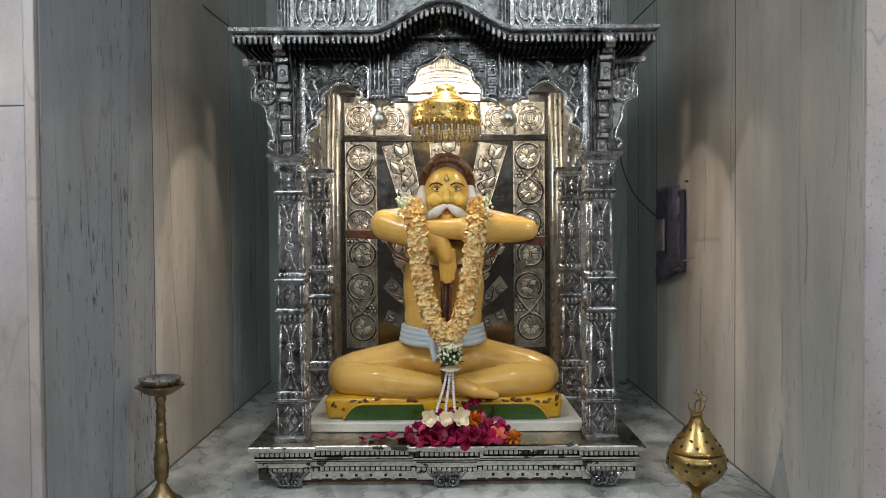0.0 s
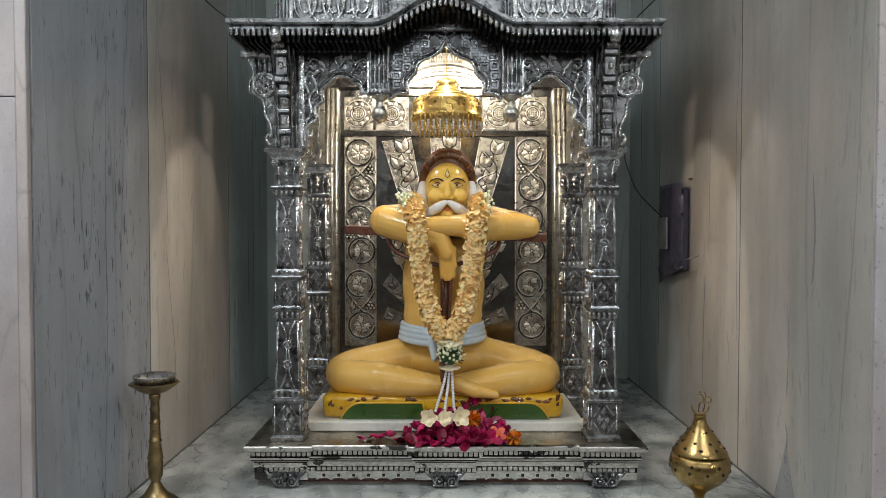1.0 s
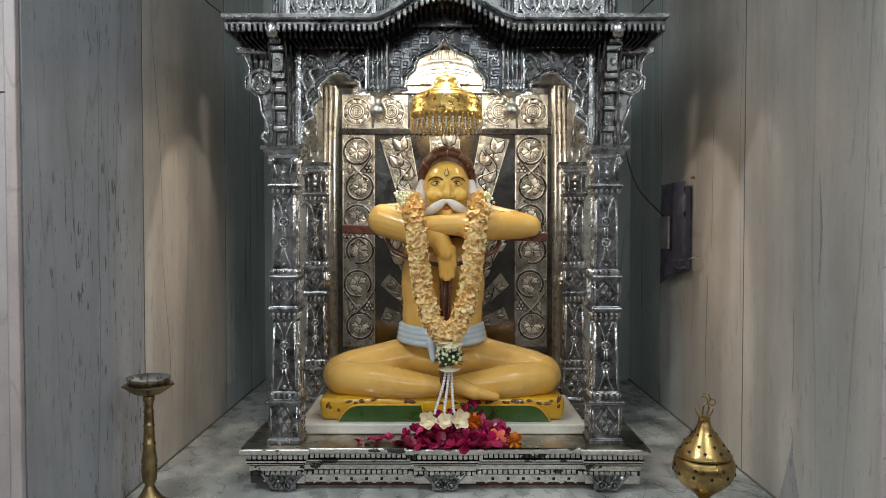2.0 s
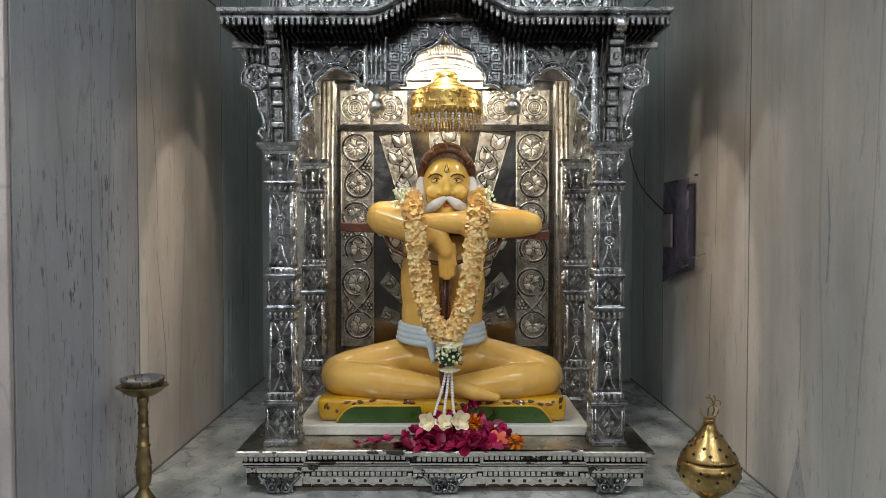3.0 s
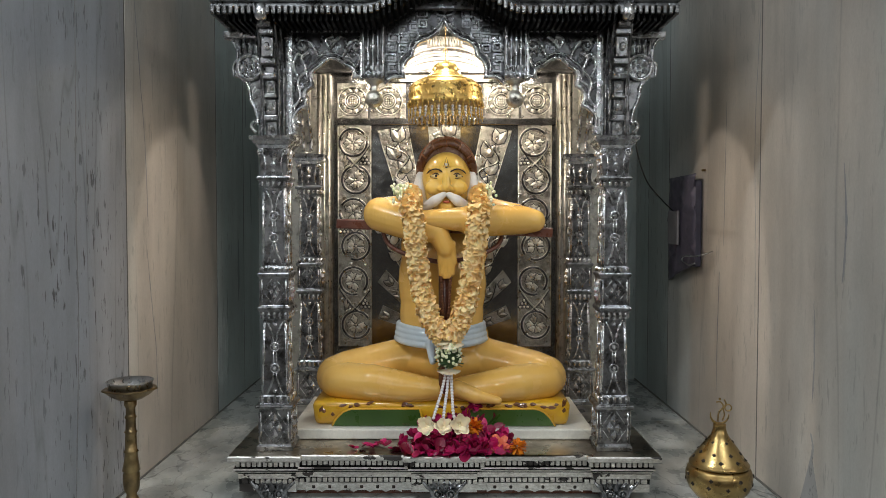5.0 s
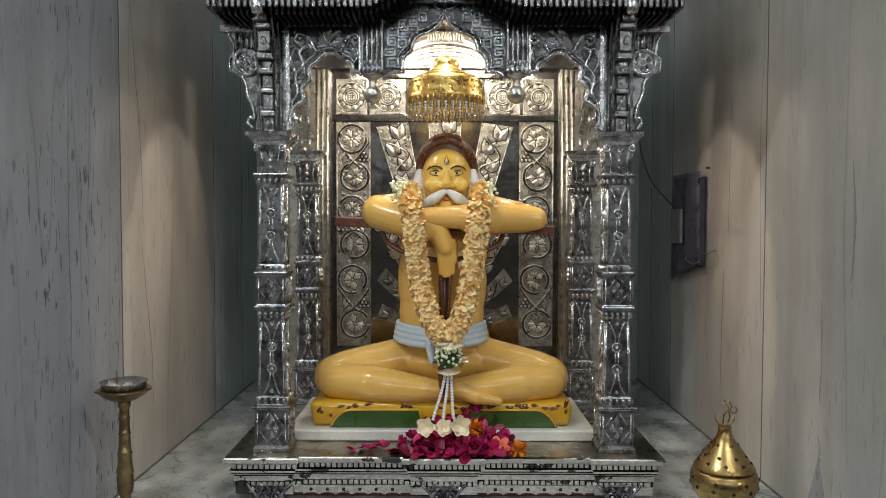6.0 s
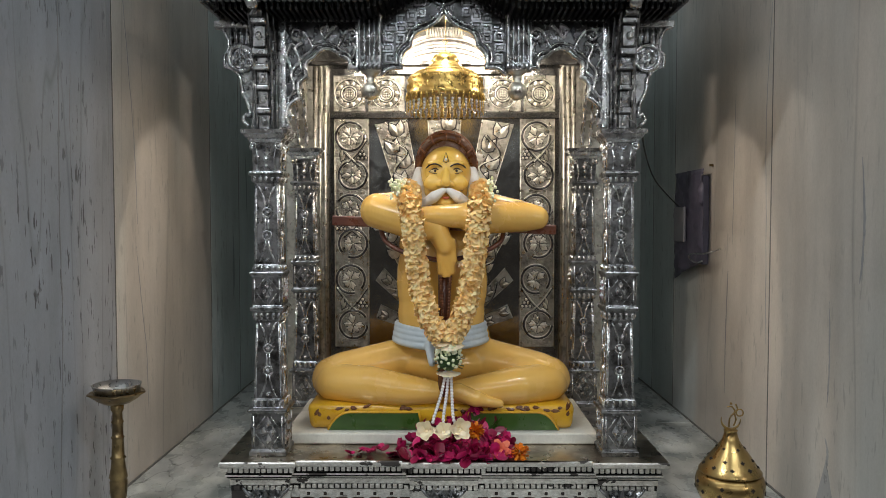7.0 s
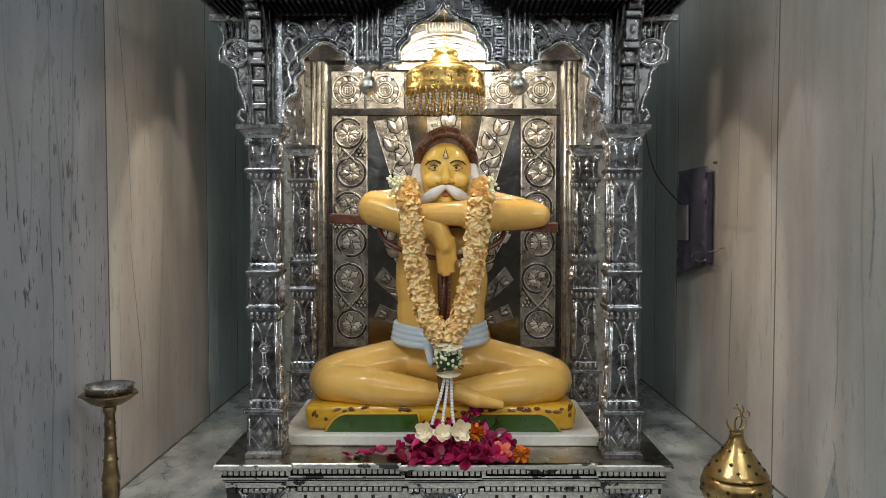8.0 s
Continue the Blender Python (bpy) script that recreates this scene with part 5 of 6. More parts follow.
# brows, eyes and forehead mark as thin painted relief
for s in (-1, 1):
    bm = bmesh.new()
    tube(bm, smooth_path([(0.003 + s * 0.011, 0.1315, 0.875), (0.003 + s * 0.026, 0.1315, 0.882), (0.003 + s * 0.042, 0.1395, 0.880), (0.003 + s * 0.053, 0.1490, 0.871)], 5), [0.0012] + [0.0020] * 13 + [0.0012, 0.001], 6)
    add_form(bm, 4)
    bm = bmesh.new()
    ball(bm, (0.003 + s * 0.029, 0.1425, 0.8635), (0.0135, 0.004, 0.0058), 12, 8)
    add_form(bm, 7)
    bm = bmesh.new()
    ball(bm, (0.003 + s * 0.0275, 0.1398, 0.8645), (0.0038, 0.0026, 0.0038), 10, 8)
    tube(bm, smooth_path([(0.003 + s * 0.014, 0.1385, 0.862), (0.003 + s * 0.028, 0.1378, 0.8715), (0.003 + s * 0.044, 0.147, 0.863)], 5), 0.0015, 5)
    tube(bm, smooth_path([(0.003 + s * 0.014, 0.1385, 0.862), (0.003 + s * 0.028, 0.1385, 0.8575), (0.003 + s * 0.044, 0.147, 0.863)], 5), 0.001, 5)
    add_form(bm, 4)
bm = bmesh.new()
tube(bm, [(-0.004, 0.1335, 0.889), (0.0, 0.1345, 0.903), (0.003, 0.1375, 0.914), (0.006, 0.1345, 0.903), (0.010, 0.1335, 0.889), (0.003, 0.133, 0.886)], 0.0010, 5, True)
add_form(bm, 4)
bm = bmesh.new()
ball(bm, (0.003, 0.1335, 0.894), (0.0035, 0.0025, 0.0045), 8, 6)
add_form(bm, 2)
# moustache, beard, hair
bm = bmesh.new()
for s in (-1, 1):
    limb(bm, (0.003 + s * 0.007, 0.122, 0.813), (0.003 + s * 0.030, 0.124, 0.797), 0.0085, 0.0150, 8)
    limb(bm, (0.003 + s * 0.030, 0.124, 0.797), (0.003 + s * 0.064, 0.142, 0.776), 0.0150, 0.0120, 8)
    limb(bm, (0.003 + s * 0.072, 0.208, 0.872), (0.003 + s * 0.079, 0.188, 0.80), 0.012, 0.024, 10)
    limb(bm, (0.003 + s * 0.079, 0.188, 0.80), (0.003 + s * 0.060, 0.160, 0.765), 0.024, 0.022, 8)
limb(bm, (-0.05, 0.162, 0.762), (0.056, 0.162, 0.762), 0.014, 0.014, 8)
add_form(fused(bm, 0.003, 3), 2)
# round cap on the back of the head, its rim an upright arch over the brow
CAP, CAP_R = Vector((0.004, 0.236, 0.884)), (0.084, 0.094, 0.096)
CUT, RIM = Vector((0, 1.0, 0.30)).normalized(), Vector((0.004, 0.188, 0.93))
bm = bmesh.new()
ball(bm, CAP, CAP_R, 44, 28)
bmesh.ops.bisect_plane(bm, geom=bm.verts[:] + bm.edges[:] + bm.faces[:], plane_co=RIM, plane_no=CUT, clear_inner=True)
bmesh.ops.holes_fill(bm, edges=[e for e in bm.edges if e.is_boundary])
add_form(bm, 3)


def cap_ring(back, angles, grow=0.0):
    """Points on the cap where a plane that lies back behind its rim meets it; angle 0 is the top."""
    q = CAP + CUT * ((RIM - CAP).dot(CUT) + back)
    up = CUT.cross(Vector((1, 0, 0))) * -1
    if up.z < 0:
        up.negate()
    pts = []
    for a in angles:
        d = Vector((1, 0, 0)) * math.sin(radians(a)) + up * math.cos(radians(a))
        lo, hi = 0.0, 0.2
        for _ in range(30):
            m = (lo + hi) / 2
            p = q + d * m - CAP
            if sum((p[i] / CAP_R[i]) ** 2 for i in range(3)) < 1:
                lo = m
            else:
                hi = m
        pts.append(q + d * (lo + grow))
    return pts


# broad dark front band with paler patches, and lighter raised lines behind it
WIDE = range(-112, 113, 4)
bm = bmesh.new()
rows = [cap_ring(b, WIDE, g) for b, g in ((0.004, -0.014), (-0.002, -0.012), (-0.004, -0.006), (-0.001, 0.001), (0.008, 0.003), (0.016, 0.001))]
grid = [[bm.verts.new(p) for p in row] for row in rows]
for a, b in zip(grid, grid[1:]):
    for k in range(len(a) - 1):
        bm.faces.new((a[k], a[k + 1], b[k + 1], b[k]))
add_form(bm, 3)
for back, th in ((0.017, 0.0022), (0.024, 0.0026), (0.040, 0.002), (0.058, 0.002)):
    bm = bmesh.new()
    tube(bm, cap_ring(back, WIDE), th, 8)
    add_form(bm, 8)
for a in (-52, -26, 0, 26, 52):
    bm = bmesh.new()
    tube(bm, [cap_ring(b, [a], g)[0] for b, g in ((-0.0035, -0.010), (-0.0045, -0.006), (-0.001, 0.001), (0.008, 0.003), (0.015, 0.001))], 0.0022, 6)
    add_form(bm, 8)
# dark hair that frames the temples
bm = bmesh.new()
for s in (-1, 1):
    limb(bm, (0.003 + s * 0.073, 0.205, 0.905), (0.003 + s * 0.077, 0.212, 0.862), 0.010, 0.009, 6)
add_form(bm, 3)
bmesh.ops.translate(statue_bm, verts=list(statue_bm.verts)[HEAD_FROM:], vec=(0.002, 0, -0.006))
# waist cloth in folds
bm = bmesh.new()
for z, rx, ry, th in ((0.438, 0.125, 0.090, 0.0075), (0.425, 0.126, 0.093, 0.009), (0.411, 0.128, 0.096, 0.0095), (0.396, 0.130, 0.099, 0.010)):
    tube(bm, [(-0.010 + (rx - 0.002) * math.cos(math.tau * k / 40), 0.272 + ry * math.sin(math.tau * k / 40), z + 0.010 * math.cos(math.tau * k / 40) ** 2 - 0.006) for k in range(40)], th, 8, True)
limb(bm, (-0.04, 0.172, 0.395), (-0.032, 0.152, 0.352), 0.013, 0.010)
add_form(fused(bm, 0.003, 1), 5)
statue = new("statue", mesh_of("statue", statue_bm, STATUE_MATS))
tagged(statue, "glossy ochre painted statue of a seated bearded ascetic", "statue")

# ---- the wooden arm rest under the statue's arms ----
rest = empty("arm_rest", "dark varnished wooden arm rest crutch", "arm rest")
bm = bmesh.new()
box(bm, -0.299, 0.299, -0.016, 0.016, -0.0135, 0.0135, 0.004)
bar = part("bar", bm, WOOD, rest)
bar.matrix_basis = pose(0, 0.19, 0.717, 0, 2.4, 0)
bm = bmesh.new()
tube(bm, [(0.0, 0.155, 0.712), (0.0, 0.14, 0.5), (0.0, 0.128, 0.27)], 0.016, 10)
part("stem", bm, WOOD, rest)
bm = bmesh.new()
tube(bm, smooth_path([(-0.172, 0.18, 0.716), (-0.155, 0.165, 0.675), (-0.11, 0.15, 0.648), (-0.05, 0.143, 0.632), (0.0, 0.141, 0.625), (0.05, 0.143, 0.632), (0.11, 0.15, 0.650), (0.15, 0.165, 0.675), (0.16, 0.18, 0.712)]), 0.0065, 8)
part("curved_brace", bm, WOOD, rest)

# ---- string of seed beads ----
bm = bmesh.new()
for s in (-1, 1):
    for k in range(26):
        u = k / 25
        ball(bm, (0.004 + s * 0.012 * (1 - u) + s * 0.002, 0.118 - 0.012 * u, 0.60 - 0.20 * u), 0.0042, 8, 6)
tagged(part("bead_string", bm, BEAD), "string of brown seed beads on the statue's chest", "beads")


# ---- flowers ----
def petal_form(bm, m, length, width, cup, curl, n=3):
    """One cupped petal, from its root outwards along x."""
    rows = []
    for i in range(n + 1):
        u = i / n
        w = width * math.sqrt(math.sin(math.pi * min(0.10 + 0.80 * u, 0.91))) / 2
        z = curl * u * u * length
        rows.append([bm.verts.new(m @ Vector((u * length, v * w, z + cup * w * abs(v) ** 2))) for v in (-1, 0, 1)])
    for a, b in zip(rows, rows[1:]):
        for k in range(2):
            bm.faces.new((a[k], a[k + 1], b[k + 1], b[k])).smooth = True


def strand(bm, path, rad, rnd):
    """Overlapping ruffled petals round a string."""
    for i, p in enumerate(path):
        d = (path[min(i + 1, len(path) - 1)] - path[max(i - 1, 0)]).normalized()
        side = d.cross(Vector((0, 1, 0.01))).normalized()
        out = side.cross(d)
        for k in range(15):
            a = math.tau * (k + 0.5 * (i % 2)) / 15 + rnd.uniform(-0.2, 0.2)
            n = math.cos(a) * side + math.sin(a) * out
            axis = (n + d * rnd.uniform(0.35, 0.95)).normalized()
            tang = axis.cross(d).normalized()
            tang = (tang + axis.cross(tang) * rnd.uniform(-0.8, 0.8)).normalized()
            m = Matrix((axis, tang, axis.cross(tang))).transposed().to_4x4()
            m.translation = p + n * rad * 0.62
            petal_form(bm, m, rad * rnd.uniform(0.36, 0.54), rad * rnd.uniform(0.42, 0.72), rnd.uniform(-1.2, 0.8), rnd.uniform(-0.9, 0.4), 4)


def even(pts, step):
    out, keep = [], 0.0
    for a, b in zip(pts, pts[1:]):
        d = (b - a).length
        while keep < d:
            out.append(a + (b - a) * (keep / d))
            keep += step
        keep -= d
    return out


rnd = random.Random(11)
garland = empty("flower_garland", "cream petal garland with pearl tassels hanging on the statue", "garland")
for s in (-1, 1):
    path = smooth_path([(s * 0.092, 0.20, 0.812), (s * 0.089, 0.125, 0.798), (s * 0.0855, 0.075, 0.765), (s * 0.079, 0.066, 0.715), (s * 0.072, 0.082, 0.64), (s * 0.058, 0.085, 0.55), (s * 0.036, 0.082, 0.475), (s * 0.008 + 0.003, 0.078, 0.43)], 10)
    path = [p + Vector((0.006 if s > 0 else 0.0, 0, 0)) for p in path]
    bm = bmesh.new()
    strand(bm, even(path, 0.0064), 0.030, rnd)
    tube(bm, path, 0.021, 8)
    part("strand", bm, PETAL_CREAM, garland)
    # small buds where the garland rests on the shoulders
    bm = bmesh.new()
    for k in range(70 if s < 0 else 26):
        q = Vector((s * 0.116, 0.105, 0.808)) + Vector((rnd.gauss(0, 0.011), rnd.gauss(0, 0.012), rnd.gauss(0, 0.013)))
        ball(bm, q, (0.0042, 0.0042, 0.0052), 6, 5, Matrix.Rotation(rnd.uniform(0, 3), 4, "X"))
    tagged(part("bud_sprig", bm, BUD, garland, "small white buds"), kind="stuff")
bm = bmesh.new()
for k in range(14):
    a = math.tau * k / 14
    axis = Vector((math.cos(a), math.sin(a) * 0.7, rnd.uniform(-1.0, -0.4))).normalized()
    tang = axis.cross(Vector((0, 0, 1))).normalized()
    m = Matrix((axis, tang, axis.cross(tang))).transposed().to_4x4()
    m.translation = Vector((0.012, 0.078, 0.432))
    petal_form(bm, m, 0.044, 0.034, 0.4, -0.25)
part("petal_collar", bm, PETAL_WHITE, garland, "white petals")
bm = bmesh.new()
for k in range(170):
    d = Vector((rnd.gauss(0, 1), rnd.gauss(0, 1), rnd.gauss(0.5, 0.9))).normalized()
    ball(bm, Vector((0.012, 0.076, 0.385)) + d * rnd.uniform(0.024, 0.038), rnd.uniform(0.0032, 0.005), 6, 5)
ballp = part("bud_ball", bm, BUD, garland, "ball of small white buds and leaves")
bm = bmesh.new()
ball(bm, (0.012, 0.078, 0.378), (0.030, 0.028, 0.031), 14, 10)
for k in range(30):
    a = rnd.uniform(0, math.tau)
    axis = Vector((math.cos(a), math.sin(a), rnd.uniform(-0.9, 0.5))).normalized()
    tang = axis.cross(Vector((0, 0.1, 1))).normalized()
    m = Matrix((axis, tang, axis.cross(tang))).transposed().to_4x4()
    m.translation = Vector((0.012, 0.078, 0.374)) + axis * 0.016
    petal_form(bm, m, 0.026, 0.018, 0.2, -0.1)
part("leaf_tuft", bm, LEAF, ballp)
bm = bmesh.new()
for k in range(10):
    a = math.tau * k / 10
    axis = Vector((math.cos(a) * 0.8, math.sin(a) * 0.6, -0.55)).normalized()
    tang = axis.cross(Vector((0, 0, 1))).normalized()
    m = Matrix((axis, tang, axis.cross(tang))).transposed().to_4x4()
    m.translation = Vector((0.012, 0.077, 0.352))
    petal_form(bm, m, 0.032, 0.026, 0.5, -0.3)
part("petal_collar", bm, PETAL_WHITE, garland)


def rose(bm, c, size, tilt, rnd, layers=((0.35, 5, 0.9), (0.62, 6, 0.6), (0.9, 6, 0.25))):
    """A half-open rose of cupped petals; tilt: the pose of its axis."""
    base_m = Matrix.Translation(c) @ tilt
    for rad, count, lean in layers:
        for k in range(count):
            a = math.tau * k / count + rnd.uniform(-0.2, 0.2) + rad * 3
            out = Vector((math.cos(a), math.sin(a), 0))
            axis = (Vector((0, 0, 1)) * (0.3 + lean) + out * (1.0 - lean * 0.55)).normalized()
            tang = Vector((-math.sin(a), math.cos(a), 0))
            m = Matrix((axis, tang, axis.cross(tang))).transposed().to_4x4()
            m.translation = out * size * rad * 0.35
            petal_form(bm, base_m @ m, size * rnd.uniform(0.85, 1.1), size * 0.9, 0.55, -0.55, 4)
    ball(bm, c, size * 0.38, 8, 6)


for x0, x1, y1, z1 in ((0.005, -0.024, 0.030, 0.222), (0.012, -0.001, 0.024, 0.218), (0.018, 0.023, 0.030, 0.224)):
    path = smooth_path([(x0, 0.075, 0.345), ((x0 * 0.6 + x1 * 0.4), 0.068, 0.29), (x1, y1 + 0.008, 0.24), (x1 * 1.2, y1, z1)], 8)
    bm = bmesh.new()
    for p in even(path, 0.0078):
        ball(bm, p, 0.0046, 10, 7)
    tassel = part("pearl_tassel", bm, PEARL, garland, "string of white pearl beads")
for x, y, z, s in ((-0.042, -0.004, 0.199, 0.031), (-0.001, -0.010, 0.196, 0.031), (0.038, -0.004, 0.204, 0.034)):
    bm = bmesh.new()
    rose(bm, (x, y + 0.006, z + 0.012), s * 0.86, pose(0, 0, 0, 62 + rnd.uniform(-10, 10), x * 500, 0), rnd, ((0.3, 4, 1.7), (0.5, 5, 1.5), (0.7, 5, 1.3)))
    part("tassel_rose", bm, PETAL_WHITE, garland, "cream white rose at a tassel's end")

# heap of red rose petals on the slab's front and the base
bm = bmesh.new()
HEAP = (0.030, 0.045)
for k in range(620):
    u = rnd.gauss(0, 0.42)
    x = HEAP[0] + max(-1, min(1, u)) * 0.135
    y = rnd.uniform(-0.045, 0.13)
    under = 0.181 if y > 0.116 else TOPZ
    dist = abs(x - HEAP[0]) / 0.135
    top = under + (0.052 if y < 0.116 else 0.028) * max(0.0, 1 - dist ** 2) * (0.35 + 0.65 * min(1.0, (y + 0.05) / 0.11))
    z = rnd.uniform(under + 0.004, max(under + 0.006, top))
    m = pose(x, y, z, rnd.uniform(-50, 50), rnd.uniform(-50, 50), rnd.uniform(0, 360))
    s = rnd.uniform(0.018, 0.034)
    petal_form(bm, m, s, s * rnd.uniform(0.8, 1.1), rnd.uniform(0.2, 0.9), rnd.uniform(-0.2, 0.5))
tagged(part("rose_petals", bm, PETAL_RED), "heap of crimson rose petals before the statue", "petals", kind="stuff")
bm = bmesh.new()
for x, y, z in ((-0.167, 0.135, 0.183), (-0.205, 0.03, 0.153), (-0.178, 0.03, 0.153), (-0.165, 0.045, 0.154), (-0.15, 0.035, 0.153), (-0.19, 0.02, 0.153), (0.16, -0.02, 0.153), (0.07, 0.142, 0.25), (-0.13, 0.01, 0.154), (-0.235, 0.02, 0.153)):
    for q in range(2):
        m = pose(x + rnd.uniform(-0.008, 0.008), y, z, rnd.uniform(-15, 15), rnd.uniform(-15, 15), rnd.uniform(0, 360))
        petal_form(bm, m, 0.02, 0.02, 0.5, 0.3)
tagged(part("scattered_petals", bm, PETAL_RED), "loose crimson rose petals on the silver base", "petals", kind="stuff")
for x, y, z, s, mat, label in ((0.138, -0.008, 0.165, 0.022, PETAL_CORAL, "coral pink rose lying among the petals"), (0.083, 0.128, 0.237, 0.016, PETAL_RED, "single crimson rosebud by the pearl tassels")):
    bm = bmesh.new()
    rose(bm, (x, y, z), s, pose(0, 0, 0, 55, rnd.uniform(-20, 20), 0), rnd)
    tagged(part("rose", bm, mat), label, "flower")
for x, y, z, s in ((0.186, -0.02, 0.168, 0.021), (0.077, 0.03, 0.205, 0.022)):
    bm = bmesh.new()
    for k in range(80):
        d = Vector((rnd.gauss(0, 1), rnd.gauss(0, 1), rnd.gauss(0, 1))).normalized()
        tang = d.cross(Vector((0.2, 0.3, 1))).normalized()
        m = Matrix((d, tang, d.cross(tang))).transposed().to_4x4()
        m.translation = Vector((x, y, z)) + d * s * 0.35
        petal_form(bm, m, s * 0.75, s * 0.5, 0.4, rnd.uniform(-0.5, 0.6), 2)
    tagged(part("marigold", bm, PETAL_ORANGE), "small orange marigold head among rose petals", "flower")

# ---- gilt canopy umbrella over the statue's head ----
canopy = empty("canopy_umbrella", "gilt ceremonial umbrella with a fringe, hung inside the shrine", "canopy")
canopy.location = (0.003, 0.2, 1.056)
bm = bmesh.new()
DOME = ((0.094, 0.004), (0.104, 0.0), (0.1055, 0.005), (0.1045, 0.010), (0.1015, 0.013), (0.1015, 0.020), (0.1000, 0.036), (0.0975, 0.042), (0.0985, 0.045), (0.0975, 0.048), (0.093, 0.053), (0.081, 0.0585), (0.082, 0.0605), (0.066, 0.0655),
        (0.053, 0.069), (0.054, 0.071), (0.045, 0.076), (0.0385, 0.083), (0.0365, 0.089), (0.0375, 0.092), (0.034, 0.098), (0.027, 0.105), (0.016, 0.108), (0.011, 0.110), (0.004, 0.113), (0.001, 0.114))
lathe(bm, [(r, z * 1.1) for r, z in DOME], 64)
part("dome", bm, GOLD, canopy)
bm = bmesh.new()
for k in range(40):
    a = math.tau * k / 40
    c, sn = math.cos(a), math.sin(a)
    if k % 2:
        ball(bm, (0.1005 * c, 0.1005 * sn, 0.024), (0.003, 0.003, 0.0085), 8, 5)
        for e in (-0.07, 0.07):
            ball(bm, (0.1005 * math.cos(a + e), 0.1005 * math.sin(a + e), 0.030), (0.0025, 0.0025, 0.0035), 6, 4)
    ball(bm, (0.1045 * c, 0.1045 * sn, -0.001), (0.003, 0.003, 0.006), 8, 5)
    ball(bm, (0.0985 * c, 0.099 * sn, 0.046), (0.0035, 0.0035, 0.0035), 6, 4)
part("embossed_band", bm, GOLD, canopy)
bm = bmesh.new()
for k in range(34):
    a0, a1 = math.tau * k / 34, math.tau * (k + 1) / 34
    pts = []
    for j in range(9):
        u = j / 8
        a = a0 + (a1 - a0) * (0.5 + (u - 0.5) * 1.1)
        pts.append((0.1025 * math.cos(a), 0.1025 * math.sin(a), -0.006 - 0.037 * math.sin(math.pi * u) ** 0.6))
    tube(bm, pts, 0.0016, 4)
    am = (a0 + a1) / 2
    for q in range(3):
        ball(bm, (0.1025 * math.cos(a0), 0.1025 * math.sin(a0), -0.010 - 0.012 * q), (0.0028, 0.0028, 0.0055), 6, 4)
part("fringe", bm, GOLD, canopy, "looped gilt chain fringe")
bm = bmesh.new()
for k in range(34):
    am = math.tau * (k + 0.5) / 34
    for q in range(4):
        ball(bm, (0.101 * math.cos(am), 0.101 * math.sin(am), -0.016 - 0.008 * q), (0.0042, 0.0042, 0.0042), 6, 5)
part("glass_fringe", bm, PEARL, canopy, "clear glass-white fringe drops")
bm = bmesh.new()
tube(bm, [(0, 0, 0.124), (0, 0, 0.297)], 0.0012, 5)
ring(bm, (0, 0, 0.150), 0.006, 0.0012, 12, 5)
part("hanger", bm, BRASS, canopy)

# ---- brass lamp stand and incense burner on the ledge ----
lamp = empty("oil_lamp_stand", "tall dull brass lamp stand with a steel cup, unlit", "lamp stand")
lamp.location = (-0.738, -0.14, FLOOR)
bm = bmesh.new()
STEM = ((0.055, 0.0), (0.056, 0.006), (0.047, 0.012), (0.030, 0.022), (0.020, 0.034), (0.012, 0.046), (0.0115, 0.050), (0.017, 0.058), (0.0185, 0.07), (0.019, 0.088), (0.0165, 0.092), (0.0205, 0.095), (0.016, 0.112), (0.0145, 0.128), (0.0172, 0.131), (0.0138, 0.134),
           (0.0125, 0.165), (0.0148, 0.168), (0.0118, 0.171), (0.0112, 0.192), (0.0136, 0.196), (0.0108, 0.200), (0.0105, 0.213), (0.0145, 0.219), (0.0140, 0.226), (0.010, 0.230))
lathe(bm, [(r, z * 1.25) for r, z in STEM], 28)
part("stem", bm, BRASS_OLD, lamp)
bm = bmesh.new()


def scallop(i, a):
    return 1 + (0.10 * abs(math.cos(a * 2.5)) ** 6 if 3 <= i <= 5 else 0)


lathe(bm, ((0.010, 0.229), (0.03, 0.232), (0.046, 0.242), (0.053, 0.252), (0.058, 0.2545), (0.0575, 0.257), (0.050, 0.257), (0.044, 0.247), (0.02, 0.239)), 60, (0, 0, 0.057), scallop)
part("dish", bm, BRASS_OLD, lamp, "brass dish with five pointed spouts")
bm = bmesh.new()
lathe(bm, ((0.034, 0.245), (0.046, 0.252), (0.0515, 0.272), (0.053, 0.274), (0.0505, 0.2745), (0.045, 0.256), (0.02, 0.25), (0.001, 0.249)), 40, (0, 0, 0.057))
part("cup", bm, STEEL, lamp, "dull steel cup")

burner = empty("incense_burner", "polished brass incense burner with pierced lid and crescent finial", "incense burner")
burner.location = (0.624, -0.2, FLOOR)
bm = bmesh.new()
lathe(bm, ((0.048, 0.0), (0.049, 0.004), (0.042, 0.009), (0.025, 0.016), (0.013, 0.026), (0.011, 0.040), (0.013, 0.050), (0.020, 0.060), (0.036, 0.072), (0.052, 0.084), (0.0645, 0.099), (0.0715, 0.116), (0.0725, 0.132), (0.069, 0.146), (0.062, 0.1525)), 44)
part("bowl", bm, BRASS, burner)
bm = bmesh.new()
lathe(bm, ((0.062, 0.153), (0.0655, 0.1545), (0.0655, 0.158), (0.059, 0.166), (0.048, 0.182), (0.036, 0.199), (0.025, 0.213), (0.018, 0.224), (0.0145, 0.235), (0.0135, 0.243), (0.015, 0.245), (0.0135, 0.247), (0.004, 0.249)), 44)
lid = part("lid", bm, BRASS, burner, "domed pierced lid")
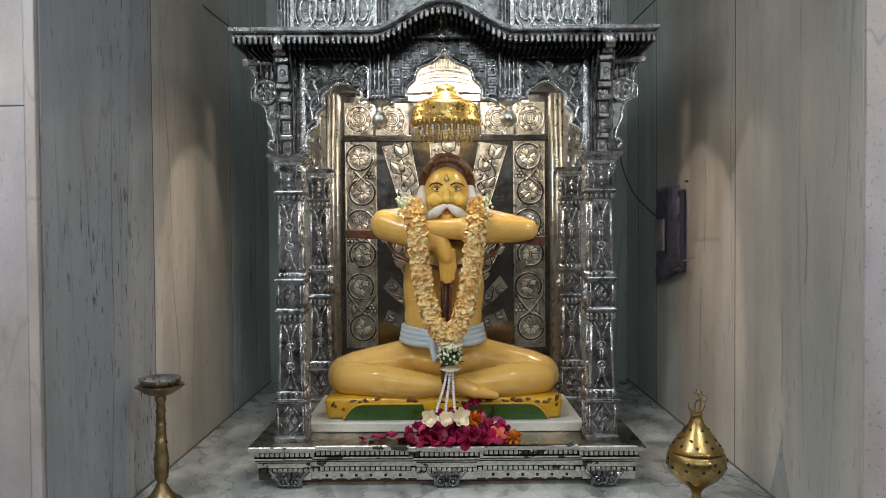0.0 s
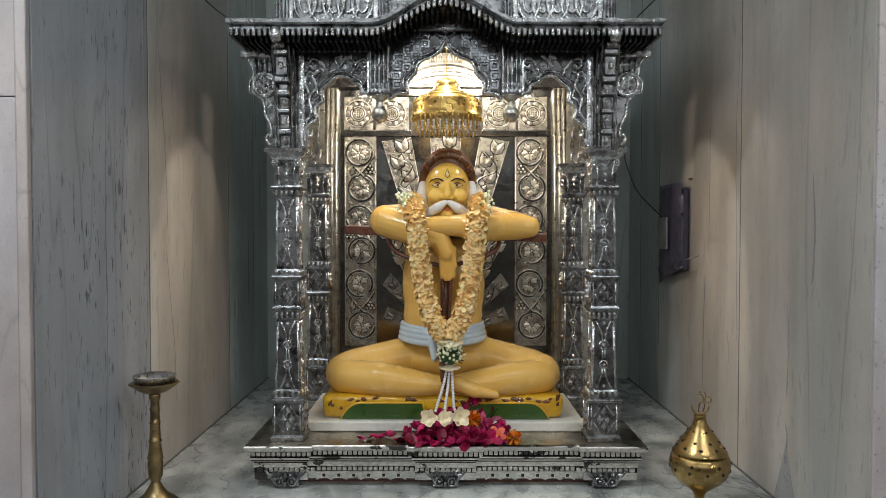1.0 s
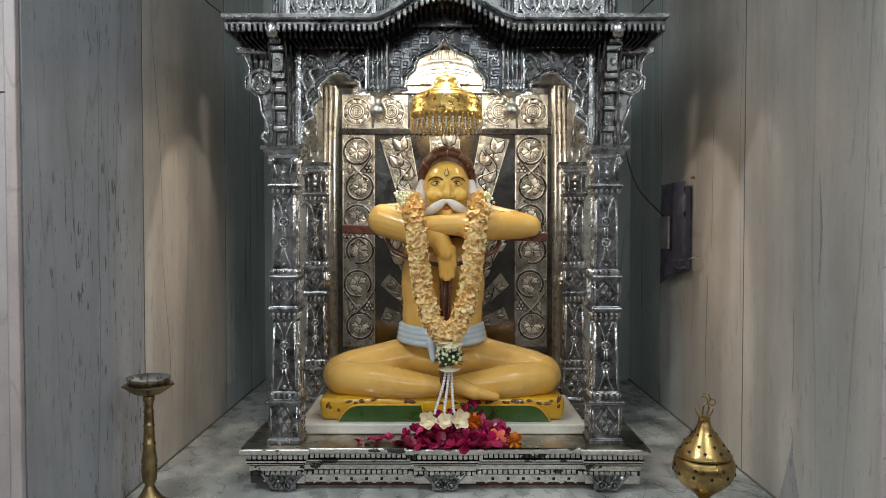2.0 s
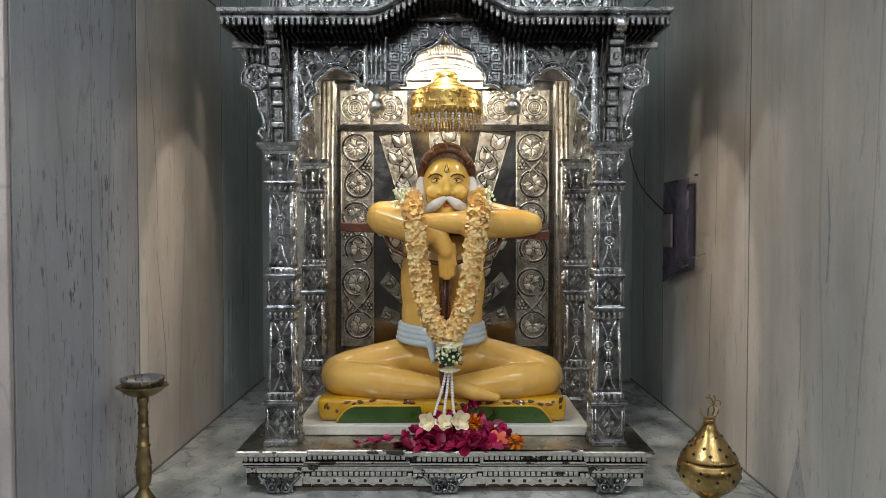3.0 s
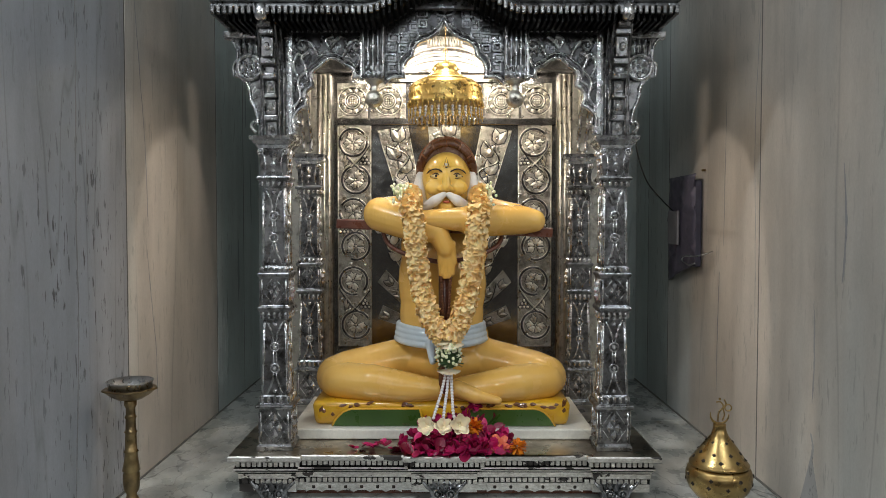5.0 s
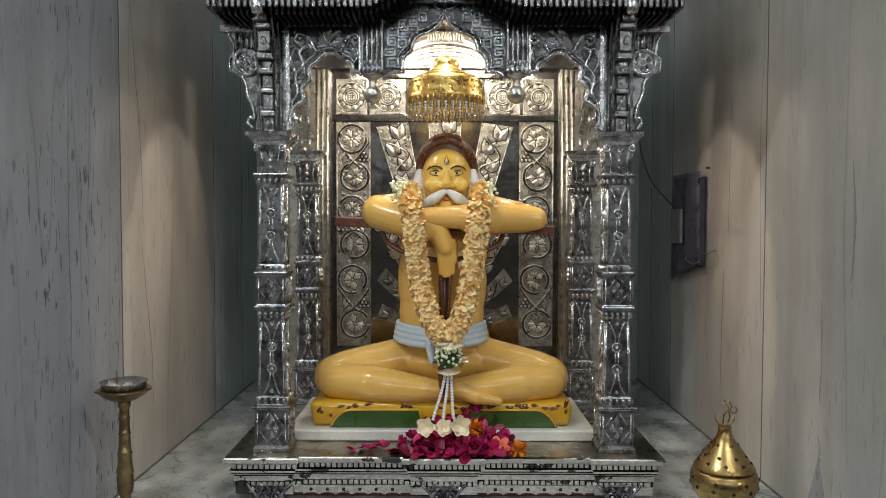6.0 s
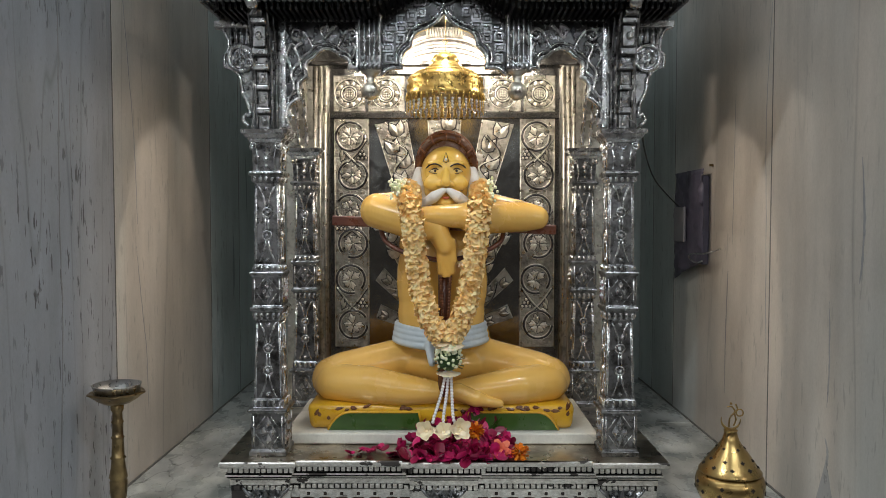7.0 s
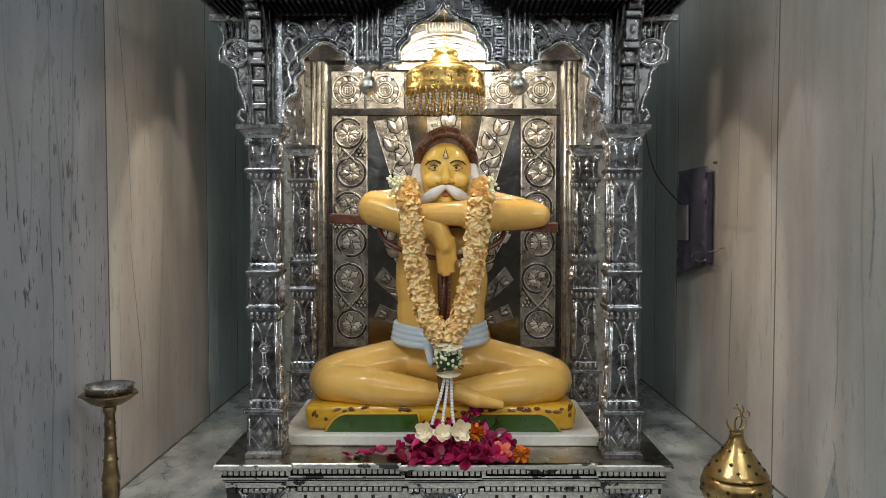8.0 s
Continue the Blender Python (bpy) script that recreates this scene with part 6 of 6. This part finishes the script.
bm = bmesh.new()


def cross_mark(bm, r, z, ang, slope, s=0.0042):
    m = Matrix.Rotation(ang, 4, "Z") @ Matrix.Translation((0, -r, z)) @ Matrix.Rotation(slope, 4, "X")
    for w, h in ((s, s * 0.36), (s * 0.36, s)):
        bmesh.ops.create_cube(bm, size=1, matrix=m @ Matrix.Diagonal((2 * w, 0.0022, 2 * h, 1)))


for z, r, n, sl in ((0.172, 0.0555, 9, -0.95), (0.186, 0.0455, 8, -0.95), (0.209, 0.0285, 6, -0.95)):
    for k in range(n):
        cross_mark(bm, r, z, math.tau * (k + 0.3 * (n % 2)) / n + 0.2, sl, 0.0042 if z < 0.2 else 0.003)
for z, r, n in ((0.118, 0.0718, 11), (0.135, 0.0722, 7)):
    for k in range(n):
        cross_mark(bm, r, z, math.tau * k / n + z * 9, 0.1)
tagged(part("pierced_marks", bm, HOLE, lid, "dark cross-shaped openings"), kind="stuff")
bm = bmesh.new()
R = 0.021
tube(bm, [(R * math.cos(radians(165 + 14.2 * k)), 0, 0.268 + R * math.sin(radians(165 + 14.2 * k))) for k in range(15)], [0.0008 + 0.0022 * math.sin(math.pi * k / 14) for k in range(15)], 6)
finial = part("crescent", bm, BRASS, burner, "thin brass crescent with scrollwork")
bm = bmesh.new()
ring(bm, (0.019, 0, 0.283), 0.0075, 0.0016, 16, 5)
tube(bm, smooth_path([(-0.004, 0, 0.252), (-0.002, 0, 0.272), (0.008, 0, 0.285), (0.002, 0, 0.296), (-0.008, 0, 0.296)]), 0.0018, 5)
tube(bm, smooth_path([(0.006, 0, 0.254), (0.011, 0, 0.268), (0.008, 0, 0.282), (0.014, 0, 0.291), (0.01, 0, 0.302)]), 0.0018, 5)
ball(bm, (0.0, 0, 0.303), 0.003, 8, 6)
part("scrollwork", bm, BRASS, finial)

# ---- wrapped socket box with a wire hook on the east wall ----
wrap = empty("wrapped_wall_box", "wall box wrapped in dusty grey plastic, wire hook below", "wall box")
wrap.location = (0, -0.06, 0)
X = WALL_R - 0.001
bm = bmesh.new()
box(bm, X - 0.024, X, 0.66, 0.90, 0.585, 0.875, 0.006)
wbox = part("box", bm, PLASTIC_DARK, wrap)
# crumpled film over it, hanging lower at its far end
bm = bmesh.new()
n, k = 16, 24
g = [[bm.verts.new((X - 0.027 - 0.012 * abs(noise.noise((i * 0.55, j * 0.42, 3.1))) - 0.007 * (noise.noise((i * 1.3, j * 0.3, 8.0)) > 0.25), 0.635 + 0.285 * i / n, 0.590 - 0.070 * (i / n) ** 1.3 + (0.305 + 0.070 * (i / n) ** 1.3) * j / k)) for j in range(k + 1)] for i in range(n + 1)]
for i in range(n):
    for j in range(k):
        bm.faces.new((g[i][j], g[i + 1][j], g[i + 1][j + 1], g[i][j + 1])).smooth = True
film_ob = part("film", bm, PLASTIC_DARK, wrap, "crumpled dusty plastic film")
sol = film_ob.modifiers.new("thickness", "SOLIDIFY")
sol.thickness = 0.0015
bm = bmesh.new()
box(bm, X - 0.046, X - 0.036, 0.78, 0.89, 0.655, 0.775, 0.004)
part("cover_plate", bm, PLASTIC_PALE, wrap)
bm = bmesh.new()
tube(bm, smooth_path([(X - 0.002, 0.56, 0.640), (X - 0.03, 0.535, 0.634), (X - 0.05, 0.57, 0.625), (X - 0.05, 0.68, 0.620), (X - 0.045, 0.72, 0.605), (X - 0.04, 0.67, 0.592), (X - 0.04, 0.61, 0.60)]), 0.0026, 6)
part("hook", bm, STEEL, wrap, "bent wire hook")
bm = bmesh.new()
tube(bm, [(X, 0.635, 0.905), (X - 0.012, 0.635, 0.905)], 0.004, 8)
part("nail", bm, BRASS_OLD, wrap)
# cable from the shrine to the box, and two wires up the side walls
for pts, label in (([(0.475, 0.08, 0.955), (0.502, 0.1, 0.966), (0.535, 0.2, 0.93), (0.60, 0.38, 0.885), (0.66, 0.52, 0.85), (0.75, 0.69, 0.81), (0.84, 0.835, 0.768)], "thin black cable sagging from the shrine to the wall box"),
                   ([(WALL_L + 0.004, 0.1, 1.62), (WALL_L + 0.004, 0.55, 1.52), (-0.50, 0.70, 1.30)], "thin black wire slanting down to the shrine roof"),
                   ([(WALL_R - 0.004, 0.40, 1.64), (0.66, 0.55, 1.46), (0.50, 0.68, 1.30)], "thin black wire slanting down to the shrine roof")):
    bm = bmesh.new()
    tube(bm, smooth_path(pts, 8), 0.0022, 6)
    tagged(part("cable", bm, CABLE), label, "cable")
